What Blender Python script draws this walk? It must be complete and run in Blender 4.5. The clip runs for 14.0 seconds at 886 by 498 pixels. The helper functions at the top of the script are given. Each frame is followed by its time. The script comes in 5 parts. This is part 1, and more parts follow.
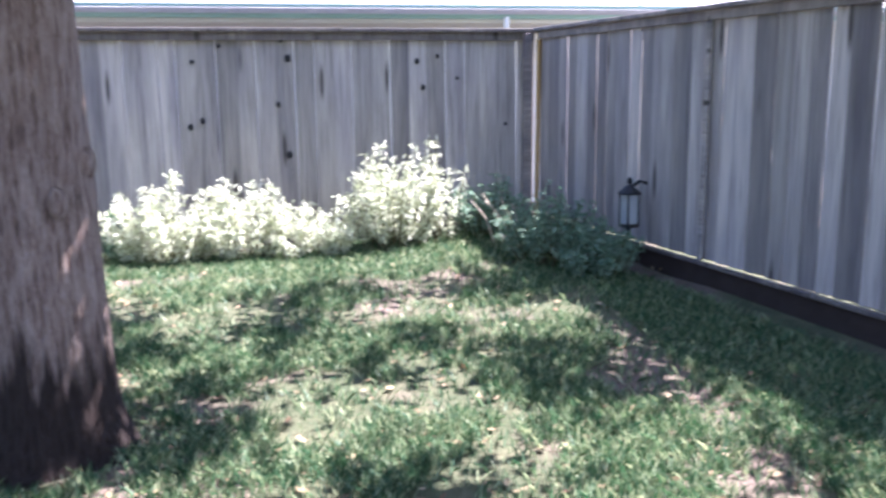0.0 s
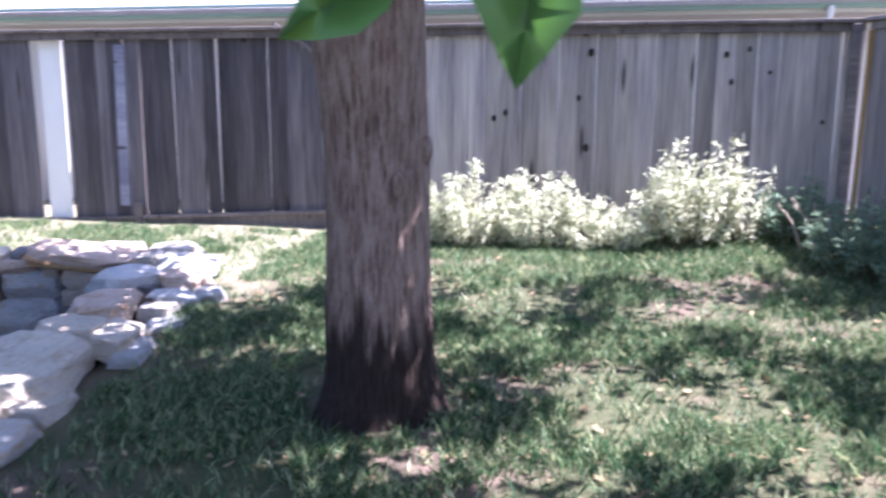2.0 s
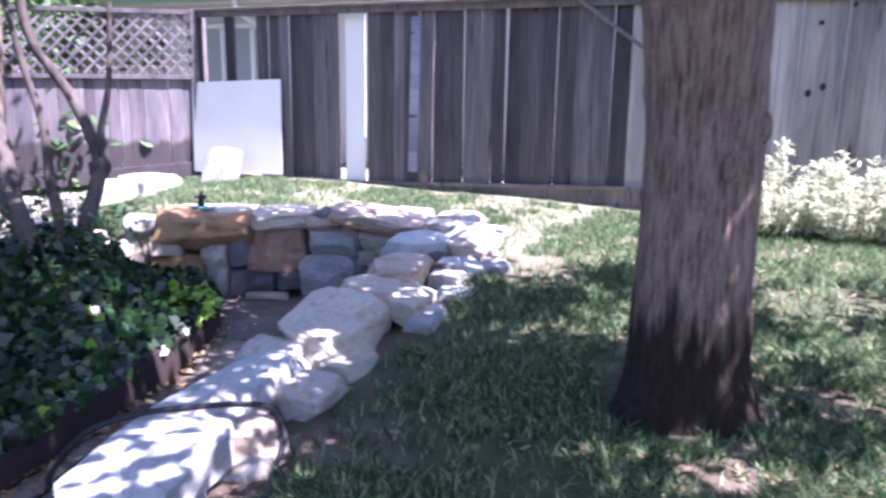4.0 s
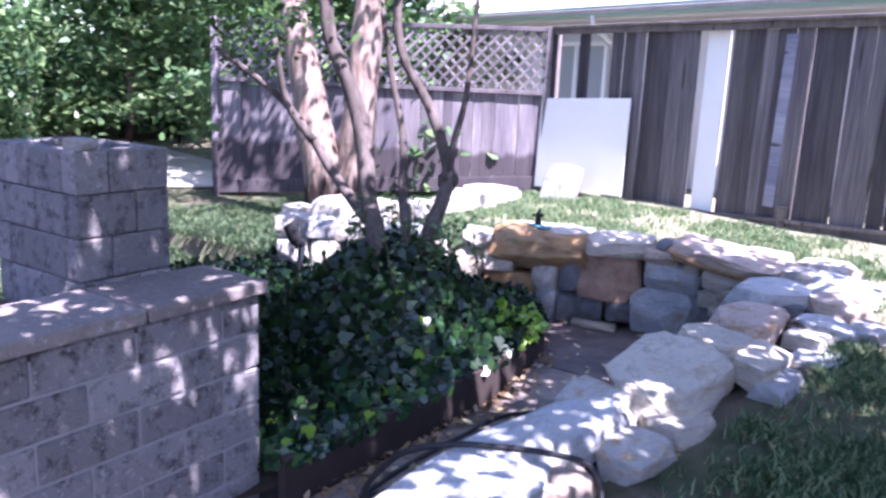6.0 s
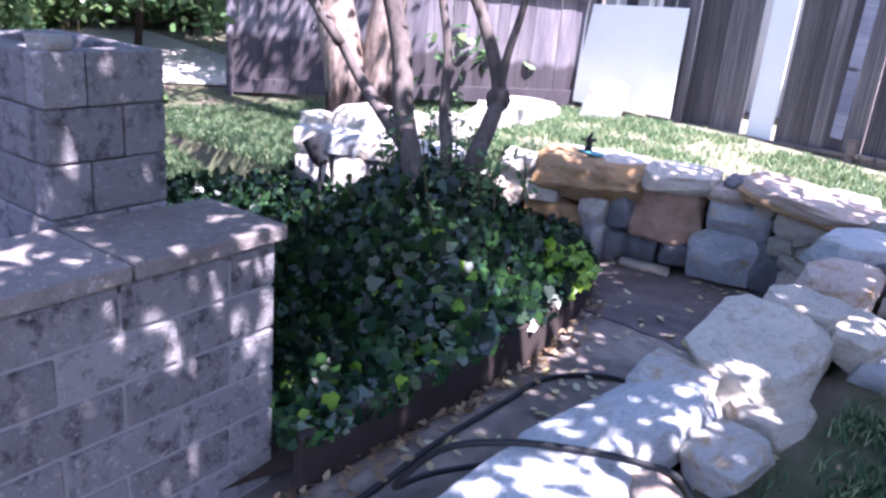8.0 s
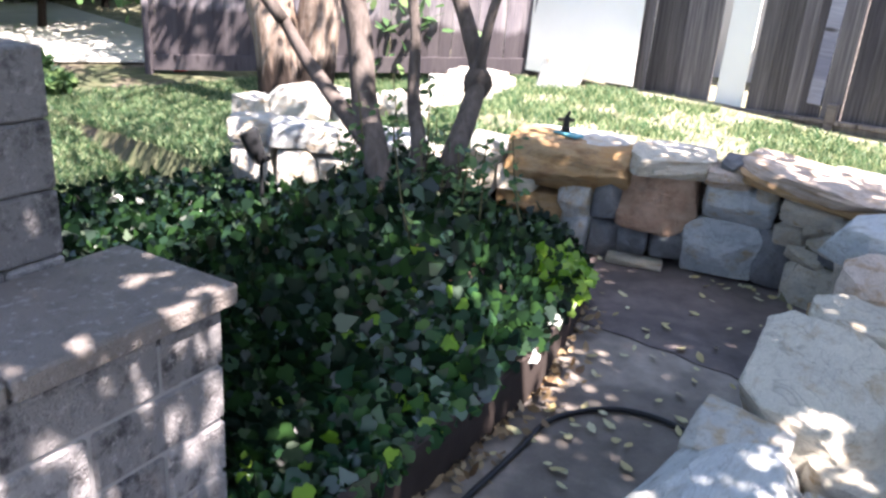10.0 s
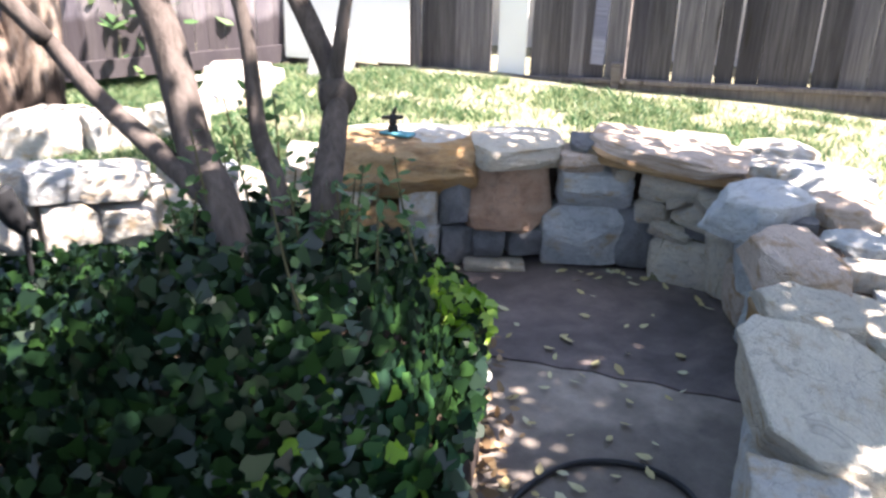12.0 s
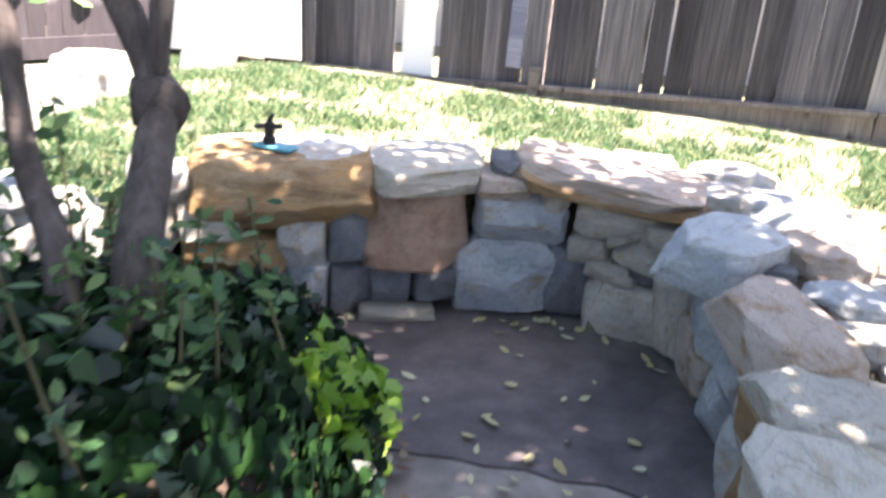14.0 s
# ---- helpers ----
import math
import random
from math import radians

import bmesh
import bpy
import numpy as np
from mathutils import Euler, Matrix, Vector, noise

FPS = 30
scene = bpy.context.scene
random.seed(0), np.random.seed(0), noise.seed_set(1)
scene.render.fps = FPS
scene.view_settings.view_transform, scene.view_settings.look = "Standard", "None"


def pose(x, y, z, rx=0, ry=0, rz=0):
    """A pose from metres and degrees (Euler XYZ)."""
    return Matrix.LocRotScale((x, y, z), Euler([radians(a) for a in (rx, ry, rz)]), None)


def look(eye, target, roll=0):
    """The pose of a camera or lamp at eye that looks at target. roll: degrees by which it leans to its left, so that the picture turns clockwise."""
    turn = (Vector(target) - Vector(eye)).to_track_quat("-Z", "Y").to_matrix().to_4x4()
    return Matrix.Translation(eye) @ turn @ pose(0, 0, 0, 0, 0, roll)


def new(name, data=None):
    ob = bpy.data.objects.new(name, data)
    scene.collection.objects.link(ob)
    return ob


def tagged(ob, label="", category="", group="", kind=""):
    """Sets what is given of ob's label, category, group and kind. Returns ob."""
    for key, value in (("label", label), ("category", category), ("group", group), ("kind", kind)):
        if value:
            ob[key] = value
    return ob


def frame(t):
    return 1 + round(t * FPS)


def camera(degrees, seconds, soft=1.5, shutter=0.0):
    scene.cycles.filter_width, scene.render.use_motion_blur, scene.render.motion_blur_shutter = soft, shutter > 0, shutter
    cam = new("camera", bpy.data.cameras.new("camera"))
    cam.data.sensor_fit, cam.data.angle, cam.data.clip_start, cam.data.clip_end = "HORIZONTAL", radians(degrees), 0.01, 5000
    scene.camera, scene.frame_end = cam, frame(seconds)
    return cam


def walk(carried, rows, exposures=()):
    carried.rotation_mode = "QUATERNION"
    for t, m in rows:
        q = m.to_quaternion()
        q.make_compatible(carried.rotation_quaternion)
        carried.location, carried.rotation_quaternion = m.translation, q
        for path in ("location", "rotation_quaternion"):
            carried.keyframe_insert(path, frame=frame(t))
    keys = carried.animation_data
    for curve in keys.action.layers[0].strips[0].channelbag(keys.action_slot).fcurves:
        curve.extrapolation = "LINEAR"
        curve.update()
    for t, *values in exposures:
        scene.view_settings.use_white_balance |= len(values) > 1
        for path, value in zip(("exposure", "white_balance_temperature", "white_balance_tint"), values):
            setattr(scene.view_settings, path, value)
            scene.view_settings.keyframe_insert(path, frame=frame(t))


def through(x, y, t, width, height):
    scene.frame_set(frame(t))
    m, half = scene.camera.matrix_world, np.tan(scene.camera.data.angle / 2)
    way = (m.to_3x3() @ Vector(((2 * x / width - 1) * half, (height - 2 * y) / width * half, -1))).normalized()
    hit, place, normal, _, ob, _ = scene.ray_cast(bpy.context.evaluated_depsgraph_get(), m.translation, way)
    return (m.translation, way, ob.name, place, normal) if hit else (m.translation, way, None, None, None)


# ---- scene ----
cam = camera(58.5, 14.0, soft=2.6, shutter=0.5)
PATH = [
    (0, (-0.311, -0.356, 1.862), (-0.022, 1.592, 1.515), -0.7),
    (0.5, (-0.353, -0.359, 1.857), (-0.268, 1.609, 1.509), -1.3),
    (1, (-0.413, -0.361, 1.855), (-0.476, 1.611, 1.524), -0.8),
    (1.5, (-0.463, -0.374, 1.876), (-0.632, 1.59, 1.535), -0.0),
    (2, (-0.504, -0.43, 1.878), (-0.884, 1.499, 1.514), 0.3),
    (2.5, (-0.561, -0.418, 1.878), (-1.114, 1.463, 1.482), 1.0),
    (5, (-1.017, -0.198, 1.858), (-2.304, 1.278, 1.451), 1.2),
    (5.5, (-1.09, -0.139, 1.881), (-2.55, 1.168, 1.484), 2.2),
    (6, (-1.121, -0.078, 1.882), (-2.692, 1.087, 1.463), 2.5),
    (6.5, (-1.249, 0.001, 1.873), (-2.847, 1.124, 1.443), 2.7),
    (7, (-1.452, 0.077, 1.898), (-3.059, 1.15, 1.385), 3.3),
    (7.5, (-1.618, 0.127, 1.879), (-3.189, 1.212, 1.282), 4.4),
    (10, (-2.517, 0.48, 1.832), (-3.922, 1.708, 1.112), 4.2),
    (10.5, (-2.7, 0.51, 1.818), (-4.039, 1.823, 1.123), 3.0),
    (11, (-2.936, 0.568, 1.857), (-4.181, 1.947, 1.117), 1.9),
    (11.5, (-3.162, 0.63, 1.821), (-4.26, 2.136, 1.095), 1.9),
    (12, (-3.507, 0.706, 1.807), (-4.408, 2.326, 1.057), 1.3),
    (12.5, (-3.65, 0.86, 1.778), (-4.445, 2.513, 0.98), 2.9),
    (13, (-3.713, 1.105, 1.694), (-4.501, 2.743, 0.862), 4.4),
    (13.5, (-3.749, 1.274, 1.701), (-4.524, 2.924, 0.879), 3.3),
    (14, (-3.91, 1.533, 1.662), (-4.59, 3.262, 0.922), 4.4),
]
walk(cam, [(t, look(eye, target, roll)) for t, eye, target, roll in PATH], [(0.0, 2.8, 5750, 28), (2.5, 2.46, 5750, 35), (5.0, 2.54, 5600, 38), (7.7, 2.72, 5650, 35), (10.0, 2.84, 6700, 18), (13.4, 2.9, 6900, 18), (14.0, 3.14, 6900, 20)])

# ---------------------------------------------------------------- light
SUN_EL, SUN_AZ = 60.0, 3.0  # degrees above the horizon; degrees from +x towards +y
world = bpy.data.worlds.new("sky")
scene.world = world
world.use_nodes = True
sky = world.node_tree.nodes.new("ShaderNodeTexSky")
sky.sky_type = "NISHITA"
sky.sun_disc = False
sky.sun_elevation = radians(SUN_EL)
sky.sun_rotation = radians(90.0 - SUN_AZ)
world.node_tree.links.new(sky.outputs[0], world.node_tree.nodes["Background"].inputs[0])
world.node_tree.nodes["Background"].inputs[1].default_value = 0.1
to_sun = Vector((math.cos(radians(SUN_EL)) * math.cos(radians(SUN_AZ)), math.cos(radians(SUN_EL)) * math.sin(radians(SUN_AZ)), math.sin(radians(SUN_EL))))
sun_data = bpy.data.lights.new("sun", "SUN")
sun_data.energy = 5.0
sun_data.angle = radians(0.53)
sun_data.color = (1.0, 0.96, 0.9)
sun = new("sun", sun_data)
sun.matrix_world = look(to_sun * 60, (0, 0, 0))


# ---------------------------------------------------------------- materials
class Mat:
    """A small builder for node materials."""

    def __init__(self, name):
        self.m = bpy.data.materials.new(name)
        self.m.use_nodes = True
        self.t = self.m.node_tree
        self.bsdf = self.t.nodes["Principled BSDF"]
        self.coord = self.t.nodes.new("ShaderNodeTexCoord").outputs["Object"]

    def link(self, a, b):
        self.t.links.new(a, b)
        return self

    def mapped(self, scale=(1, 1, 1), source=None):
        n = self.t.nodes.new("ShaderNodeMapping")
        n.inputs["Scale"].default_value = scale
        self.link(source or self.coord, n.inputs["Vector"])
        return n.outputs[0]

    def world_pos(self):
        return self.t.nodes.new("ShaderNodeNewGeometry").outputs["Position"]

    def shifted(self, source=None):
        """Object coordinates moved by a random step for each object, so that repeats differ."""
        info = self.t.nodes.new("ShaderNodeObjectInfo")
        mul = self.math("MULTIPLY", info.outputs["Random"], 37.0)
        add = self.t.nodes.new("ShaderNodeVectorMath")
        add.operation = "ADD"
        self.link(source or self.coord, add.inputs[0])
        self.link(mul, add.inputs[1])
        return add.outputs[0]

    def random(self):
        return self.t.nodes.new("ShaderNodeObjectInfo").outputs["Random"]

    def island(self):
        return self.t.nodes.new("ShaderNodeNewGeometry").outputs["Random Per Island"]

    def noise(self, scale, detail=4.0, rough=0.55, vec=None, distort=0.0):
        n = self.t.nodes.new("ShaderNodeTexNoise")
        n.inputs["Scale"].default_value = scale
        n.inputs["Detail"].default_value = detail
        n.inputs["Roughness"].default_value = rough
        n.inputs["Distortion"].default_value = distort
        self.link(vec or self.coord, n.inputs["Vector"])
        return n.outputs["Fac"]

    def voronoi(self, scale, vec=None, feature="F1"):
        n = self.t.nodes.new("ShaderNodeTexVoronoi")
        n.feature = feature
        n.inputs["Scale"].default_value = scale
        self.link(vec or self.coord, n.inputs["Vector"])
        return n.outputs["Distance"]

    def ramp(self, fac, *stops):
        n = self.t.nodes.new("ShaderNodeValToRGB")
        r = n.color_ramp
        while len(r.elements) < len(stops):
            r.elements.new(0.5)
        for e, (p, c) in zip(r.elements, stops):
            e.position = p
            e.color = (*c, 1) if len(c) == 3 else c
        self.link(fac, n.inputs["Fac"])
        return n.outputs["Color"]

    def grey(self, fac, lo, hi, a=0.0, b=1.0):
        n = self.t.nodes.new("ShaderNodeMapRange")
        n.inputs["From Min"].default_value, n.inputs["From Max"].default_value = lo, hi
        n.inputs["To Min"].default_value, n.inputs["To Max"].default_value = a, b
        self.link(fac, n.inputs["Value"])
        return n.outputs["Result"]

    def mix(self, fac, a, b, how="MIX"):
        n = self.t.nodes.new("ShaderNodeMix")
        n.data_type, n.blend_type = "RGBA", how
        for sock, v in ((n.inputs[0], fac), (n.inputs[6], a), (n.inputs[7], b)):
            if isinstance(v, (int, float)):
                sock.default_value = v
            elif isinstance(v, tuple):
                sock.default_value = (*v, 1)
            else:
                self.link(v, sock)
        return n.outputs[2]

    def math(self, op, a, b=0.0):
        n = self.t.nodes.new("ShaderNodeMath")
        n.operation = op
        for sock, v in ((n.inputs[0], a), (n.inputs[1], b)):
            if isinstance(v, (int, float)):
                sock.default_value = v
            else:
                self.link(v, sock)
        return n.outputs[0]

    def axis(self, vec, which):
        n = self.t.nodes.new("ShaderNodeSeparateXYZ")
        self.link(vec, n.inputs[0])
        return n.outputs[which]

    def bump(self, height, strength=0.5, distance=0.01):
        n = self.t.nodes.new("ShaderNodeBump")
        n.inputs["Strength"].default_value = strength
        n.inputs["Distance"].default_value = distance
        self.link(height, n.inputs["Height"])
        self.link(n.outputs[0], self.bsdf.inputs["Normal"])
        return self

    def done(self, color, rough=0.8, metal=0.0, spec=None):
        b = self.bsdf
        if isinstance(color, tuple):
            b.inputs["Base Color"].default_value = (*color, 1)
        else:
            self.link(color, b.inputs["Base Color"])
        if isinstance(rough, (int, float)):
            b.inputs["Roughness"].default_value = rough
        else:
            self.link(rough, b.inputs["Roughness"])
        b.inputs["Metallic"].default_value = metal
        if spec is None:
            spec = 0.2 if not isinstance(rough, (int, float)) or rough > 0.38 else 0.4
        b.inputs["Specular IOR Level"].default_value = spec
        return self.m


def weathered_wood(name, dark, mid, light, wet=None, spread=(0.62, 1.3)):
    """Grey weathered planks: long grain along z, knots, stains, a tone for each board. wet: height of a damp dark foot."""
    m = Mat(name)
    v = m.shifted()
    grain = m.noise(9.0, 6, 0.65, m.mapped((6, 6, 0.35), v), 0.4)
    broad = m.noise(1.6, 3, 0.5, m.mapped((2.5, 2.5, 0.6), v))
    fine = m.noise(60.0, 3, 0.6, m.mapped((4, 4, 0.12), v))
    col = m.ramp(grain, (0.25, dark), (0.5, mid), (0.78, light))
    col = m.mix(m.grey(broad, 0.35, 0.7), col, m.mix(1.0, col, (0.55, 0.55, 0.62), "MULTIPLY"))
    tone = m.grey(m.random(), 0, 1, *spread)
    hsv = m.t.nodes.new("ShaderNodeHueSaturation")
    m.link(tone, hsv.inputs["Value"]).link(col, hsv.inputs["Color"])
    col = hsv.outputs[0]
    knots = m.voronoi(1.0, m.mapped((6.0, 6.0, 1.5), v))
    col = m.mix(m.grey(knots, 0.08, 0.17, 0.85, 0.0), col, (0.03, 0.025, 0.022))
    if wet is not None:
        pos = m.world_pos()
        edge = m.math("ADD", m.axis(pos, 2), m.math("MULTIPLY", m.noise(7.0, 3, 0.6, m.mapped((1, 1, 0.05), pos)), 0.25))
        col = m.mix(m.grey(edge, wet - 0.03, wet + 0.05, 0.8, 0.0), col, (0.04, 0.032, 0.036))
    m.bump(m.math("ADD", grain, m.math("MULTIPLY", fine, 0.5)), 0.6, 0.006)
    return m.done(col, 0.85)


def stone_material(name, base, second, stain, stain_at=0.62, rough=0.8):
    m = Mat(name)
    v = m.shifted()
    big = m.noise(2.6, 5, 0.6, v, 0.6)
    mid = m.noise(4.5, 4, 0.55, v, 0.3)
    fine = m.noise(55.0, 4, 0.65, v)
    col = m.mix(m.grey(big, 0.35, 0.65), base, second)
    col = m.mix(m.grey(mid, stain_at - 0.06, stain_at + 0.14, 0.0, 0.85), col, stain)
    veins = m.noise(2.2, 3, 0.5, v, 1.2)
    col = m.mix(m.grey(m.math("ABSOLUTE", m.math("SUBTRACT", veins, 0.5)), 0.0, 0.014, 0.35, 0.0), col, (0.14, 0.12, 0.105))
    col = m.mix(m.grey(fine, 0.3, 0.75, 0.25, 0.0), col, (0.16, 0.145, 0.13))
    pits = m.noise(13.0, 5, 0.7, v, 0.5)
    col = m.mix(m.grey(pits, 0.3, 0.48, 0.45, 0.0), col, m.mix(1.0, col, (0.5, 0.47, 0.45), "MULTIPLY"))
    m.bump(m.math("ADD", m.math("MULTIPLY", m.math("ADD", mid, pits), 1.4), m.math("ADD", fine, big)), 0.85, 0.022)
    return m.done(col, rough)


def leaf_material(name, a, b, c, rough=0.45, through=0.35, island=True, gloss=0.5):
    """Leaves: three greens by leaf, a lighter rib noise, some light let through."""
    m = Mat(name)
    pick = m.island() if island else m.random()
    col = m.ramp(pick, (0.0, a), (0.5, b), (1.0, c))
    n = m.noise(14.0, 3, 0.6)
    col = m.mix(m.grey(n, 0.3, 0.7, 0.0, 0.4), col, m.mix(1.0, col, (0.6, 0.65, 0.5), "MULTIPLY"))
    out = m.done(col, rough)
    m.bsdf.inputs["Specular IOR Level"].default_value = gloss
    tr = m.t.nodes.new("ShaderNodeBsdfTranslucent")
    mx = m.t.nodes.new("ShaderNodeMixShader")
    mx.inputs[0].default_value = through
    m.link(col, tr.inputs["Color"])
    m.link(m.bsdf.outputs[0], mx.inputs[1]).link(tr.outputs[0], mx.inputs[2])
    m.link(mx.outputs[0], m.t.nodes["Material Output"].inputs["Surface"])
    return out


def plain(name, color, rough=0.6, metal=0.0, vary=0.25, scale=8.0, bump=0.15):
    m = Mat(name)
    v = m.shifted()
    n = m.noise(scale, 5, 0.6, v)
    f = m.noise(scale * 9, 3, 0.6, v)
    col = m.mix(m.grey(n, 0.3, 0.75, 0.0, vary), color, tuple(c * 0.45 for c in color))
    m.bump(f, bump, 0.004)
    return m.done(col, m.grey(n, 0.2, 0.8, rough - 0.08, min(1.0, rough + 0.1)), metal)


def ground_material():
    """Soil with worn, leaf-strewn patches, greener where grass grows."""
    m = Mat("lawn_soil")
    p = m.world_pos()
    big = m.noise(0.9, 4, 0.6, p, 0.4)
    mid = m.noise(6.0, 5, 0.6, p)
    fine = m.noise(60.0, 4, 0.65, p)
    soil = m.ramp(fine, (0.25, (0.06, 0.045, 0.036)), (0.6, (0.16, 0.12, 0.095)), (0.85, (0.30, 0.235, 0.19)))
    turf = m.ramp(mid, (0.3, (0.045, 0.06, 0.03)), (0.7, (0.11, 0.105, 0.06)))
    col = m.mix(m.grey(big, 0.5, 0.62), turf, soil)
    # bare soil behind the stone wall, made paler with strong sun in its colour
    dry = m.ramp(fine, (0.25, (0.18, 0.16, 0.10)), (0.7, (0.38, 0.345, 0.25)))
    back = m.math("MULTIPLY", m.grey(m.axis(p, 1), 4.6, 5.6), m.grey(m.axis(p, 0), -3.4, -2.4, 1.0, 0.0))
    col = m.mix(back, col, m.mix(m.grey(mid, 0.4, 0.6, 0.35, 0.95), turf, dry))
    m.bump(m.math("ADD", fine, mid), 0.7, 0.02)
    return m.done(col, 0.95)


def concrete_material(name, wet):
    m = Mat(name)
    p = m.world_pos()
    big = m.noise(1.1, 4, 0.6, p, 0.5)
    mid = m.noise(7.0, 6, 0.65, p)
    fine = m.noise(110.0, 3, 0.7, p)
    col = m.ramp(mid, (0.2, (0.13, 0.112, 0.10)), (0.55, (0.25, 0.215, 0.193)), (0.85, (0.36, 0.315, 0.285)))
    # here the argument is only a tint multiplied over the whole slab
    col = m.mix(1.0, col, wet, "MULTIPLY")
    col = m.mix(m.grey(big, 0.46, 0.54, 0.0, 0.5), col, (0.045, 0.04, 0.042))
    col = m.mix(m.grey(fine, 0.55, 0.8, 0.0, 0.35), col, (0.26, 0.24, 0.22))
    m.bump(m.math("ADD", fine, mid), 0.35, 0.006)
    return m.done(col, m.grey(big, 0.3, 0.7, 0.55, 0.85))


def bark_material(name, dark, mid, light, wet=None, ridged=1.0, scale=1.0):
    m = Mat(name)
    p = m.mapped((22 * scale, 22 * scale, 4.5 * scale))
    ridge = m.noise(2.6, 6, 0.65, p, 0.9)
    cell = m.voronoi(2.6, m.mapped((13 * scale, 13 * scale, 1.7 * scale)))
    fine = m.noise(34.0, 4, 0.7)
    h = m.math("ADD", ridge, m.math("MULTIPLY", cell, 0.5))
    col = m.ramp(h, (0.42, dark), (0.66, mid), (0.95, light))
    col = m.mix(m.grey(fine, 0.35, 0.75, 0.0, 0.4), col, m.mix(1.0, col, (0.6, 0.55, 0.55), "MULTIPLY"))
    broad = m.noise(1.7, 3, 0.6)
    col = m.mix(m.grey(broad, 0.45, 0.7, 0.0, 0.5), col, m.mix(1.0, col, (0.65, 0.6, 0.62), "MULTIPLY"))
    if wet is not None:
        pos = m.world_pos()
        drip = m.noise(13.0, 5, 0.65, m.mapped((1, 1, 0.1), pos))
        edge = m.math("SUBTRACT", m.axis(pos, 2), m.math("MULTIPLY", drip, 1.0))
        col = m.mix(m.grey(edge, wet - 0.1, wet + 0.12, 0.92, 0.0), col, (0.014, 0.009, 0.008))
    m.bump(m.math("ADD", h, m.math("MULTIPLY", fine, 0.3)), 1.0 * ridged, 0.055)
    return m.done(col, 0.9)


def block_material(name, base, speck):
    """Split-face concrete blocks with aggregate."""
    m = Mat(name)
    v = m.shifted()
    big = m.noise(2.2, 4, 0.6, v)
    mid = m.noise(15.0, 5, 0.7, v)
    fine = m.noise(120.0, 3, 0.7, v)
    col = m.mix(m.grey(big, 0.35, 0.7, 0.0, 0.5), base, tuple(c * 0.6 for c in base))
    col = m.mix(m.grey(mid, 0.5, 0.68), col, speck)
    col = m.mix(m.grey(m.noise(34.0, 4, 0.7, v), 0.57, 0.65, 0.0, 0.7), col, (0.36, 0.33, 0.33))
    tone = m.grey(m.random(), 0, 1, 0.78, 1.18)
    hsv = m.t.nodes.new("ShaderNodeHueSaturation")
    m.link(tone, hsv.inputs["Value"]).link(col, hsv.inputs["Color"])
    m.bump(m.math("ADD", m.math("MULTIPLY", mid, 1.4), fine), 0.8, 0.012)
    return m.done(hsv.outputs[0], 0.92)


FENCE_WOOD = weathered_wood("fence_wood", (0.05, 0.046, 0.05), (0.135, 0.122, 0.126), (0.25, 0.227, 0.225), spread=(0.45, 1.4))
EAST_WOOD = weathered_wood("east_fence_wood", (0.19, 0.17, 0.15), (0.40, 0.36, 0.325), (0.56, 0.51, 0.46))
SIDE_WOOD = weathered_wood("side_fence_wood", (0.22, 0.195, 0.18), (0.40, 0.36, 0.335), (0.54, 0.49, 0.45))
LATTICE_WOOD = weathered_wood("lattice_fence_wood", (0.10, 0.088, 0.094), (0.19, 0.168, 0.176), (0.28, 0.25, 0.255), wet=0.98)
RAIL_WOOD = weathered_wood("rail_wood", (0.12, 0.10, 0.095), (0.22, 0.19, 0.175), (0.33, 0.29, 0.265))
BLUE_BOARD = weathered_wood("bluish_wood", (0.17, 0.17, 0.21), (0.27, 0.27, 0.33), (0.36, 0.36, 0.42))
NEW_WOOD = plain("fresh_timber", (0.42, 0.27, 0.12), 0.7, vary=0.4)
WHITE_PAINT = plain("white_paint", (0.8, 0.79, 0.77), 0.5, vary=0.08, scale=3.0)
STUCCO = plain("house_stucco", (0.72, 0.69, 0.66), 0.9, vary=0.12, scale=3.0, bump=0.4)
GUTTER = plain("green_gutter_paint", (0.30, 0.47, 0.44), 0.4, vary=0.1, scale=3.0)
SHINGLE = plain("roof_shingle", (0.46, 0.43, 0.43), 0.9, vary=0.5, scale=5.0, bump=0.6)
BLACK = plain("black_metal", (0.02, 0.02, 0.022), 0.4, vary=0.2)
RUBBER = plain("black_rubber", (0.022, 0.022, 0.025), 0.42, vary=0.2)
MORTAR = plain("mortar", (0.30, 0.28, 0.285), 0.95, vary=0.3)
GLASSY = plain("dusty_glass", (0.34, 0.36, 0.38), 0.12, vary=0.05)
TEAL = plain("teal_plastic", (0.10, 0.30, 0.36), 0.4)
RED = plain("red_plastic", (0.5, 0.03, 0.03), 0.4)
DEAD_WOOD = plain("dead_wood", (0.55, 0.45, 0.36), 0.8)
SOIL = ground_material()
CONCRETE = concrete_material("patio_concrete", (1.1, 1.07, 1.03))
DARK_CONCRETE = concrete_material("dark_concrete", (0.58, 0.54, 0.58))
PLANTER_SOIL = plain("damp_soil", (0.06, 0.042, 0.032), 0.95, vary=0.6, scale=14.0, bump=0.9)
EDGING = plain("edging_board", (0.045, 0.033, 0.03), 0.9, vary=0.5, scale=7.0, bump=0.6)
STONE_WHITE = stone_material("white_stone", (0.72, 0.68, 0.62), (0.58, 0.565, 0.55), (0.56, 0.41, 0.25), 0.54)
STONE_CREAM = stone_material("cream_stone", (0.72, 0.65, 0.54), (0.62, 0.57, 0.49), (0.42, 0.27, 0.12), 0.6)
STONE_BLUE = stone_material("bluish_stone", (0.56, 0.59, 0.62), (0.67, 0.675, 0.67), (0.36, 0.34, 0.30), 0.6)
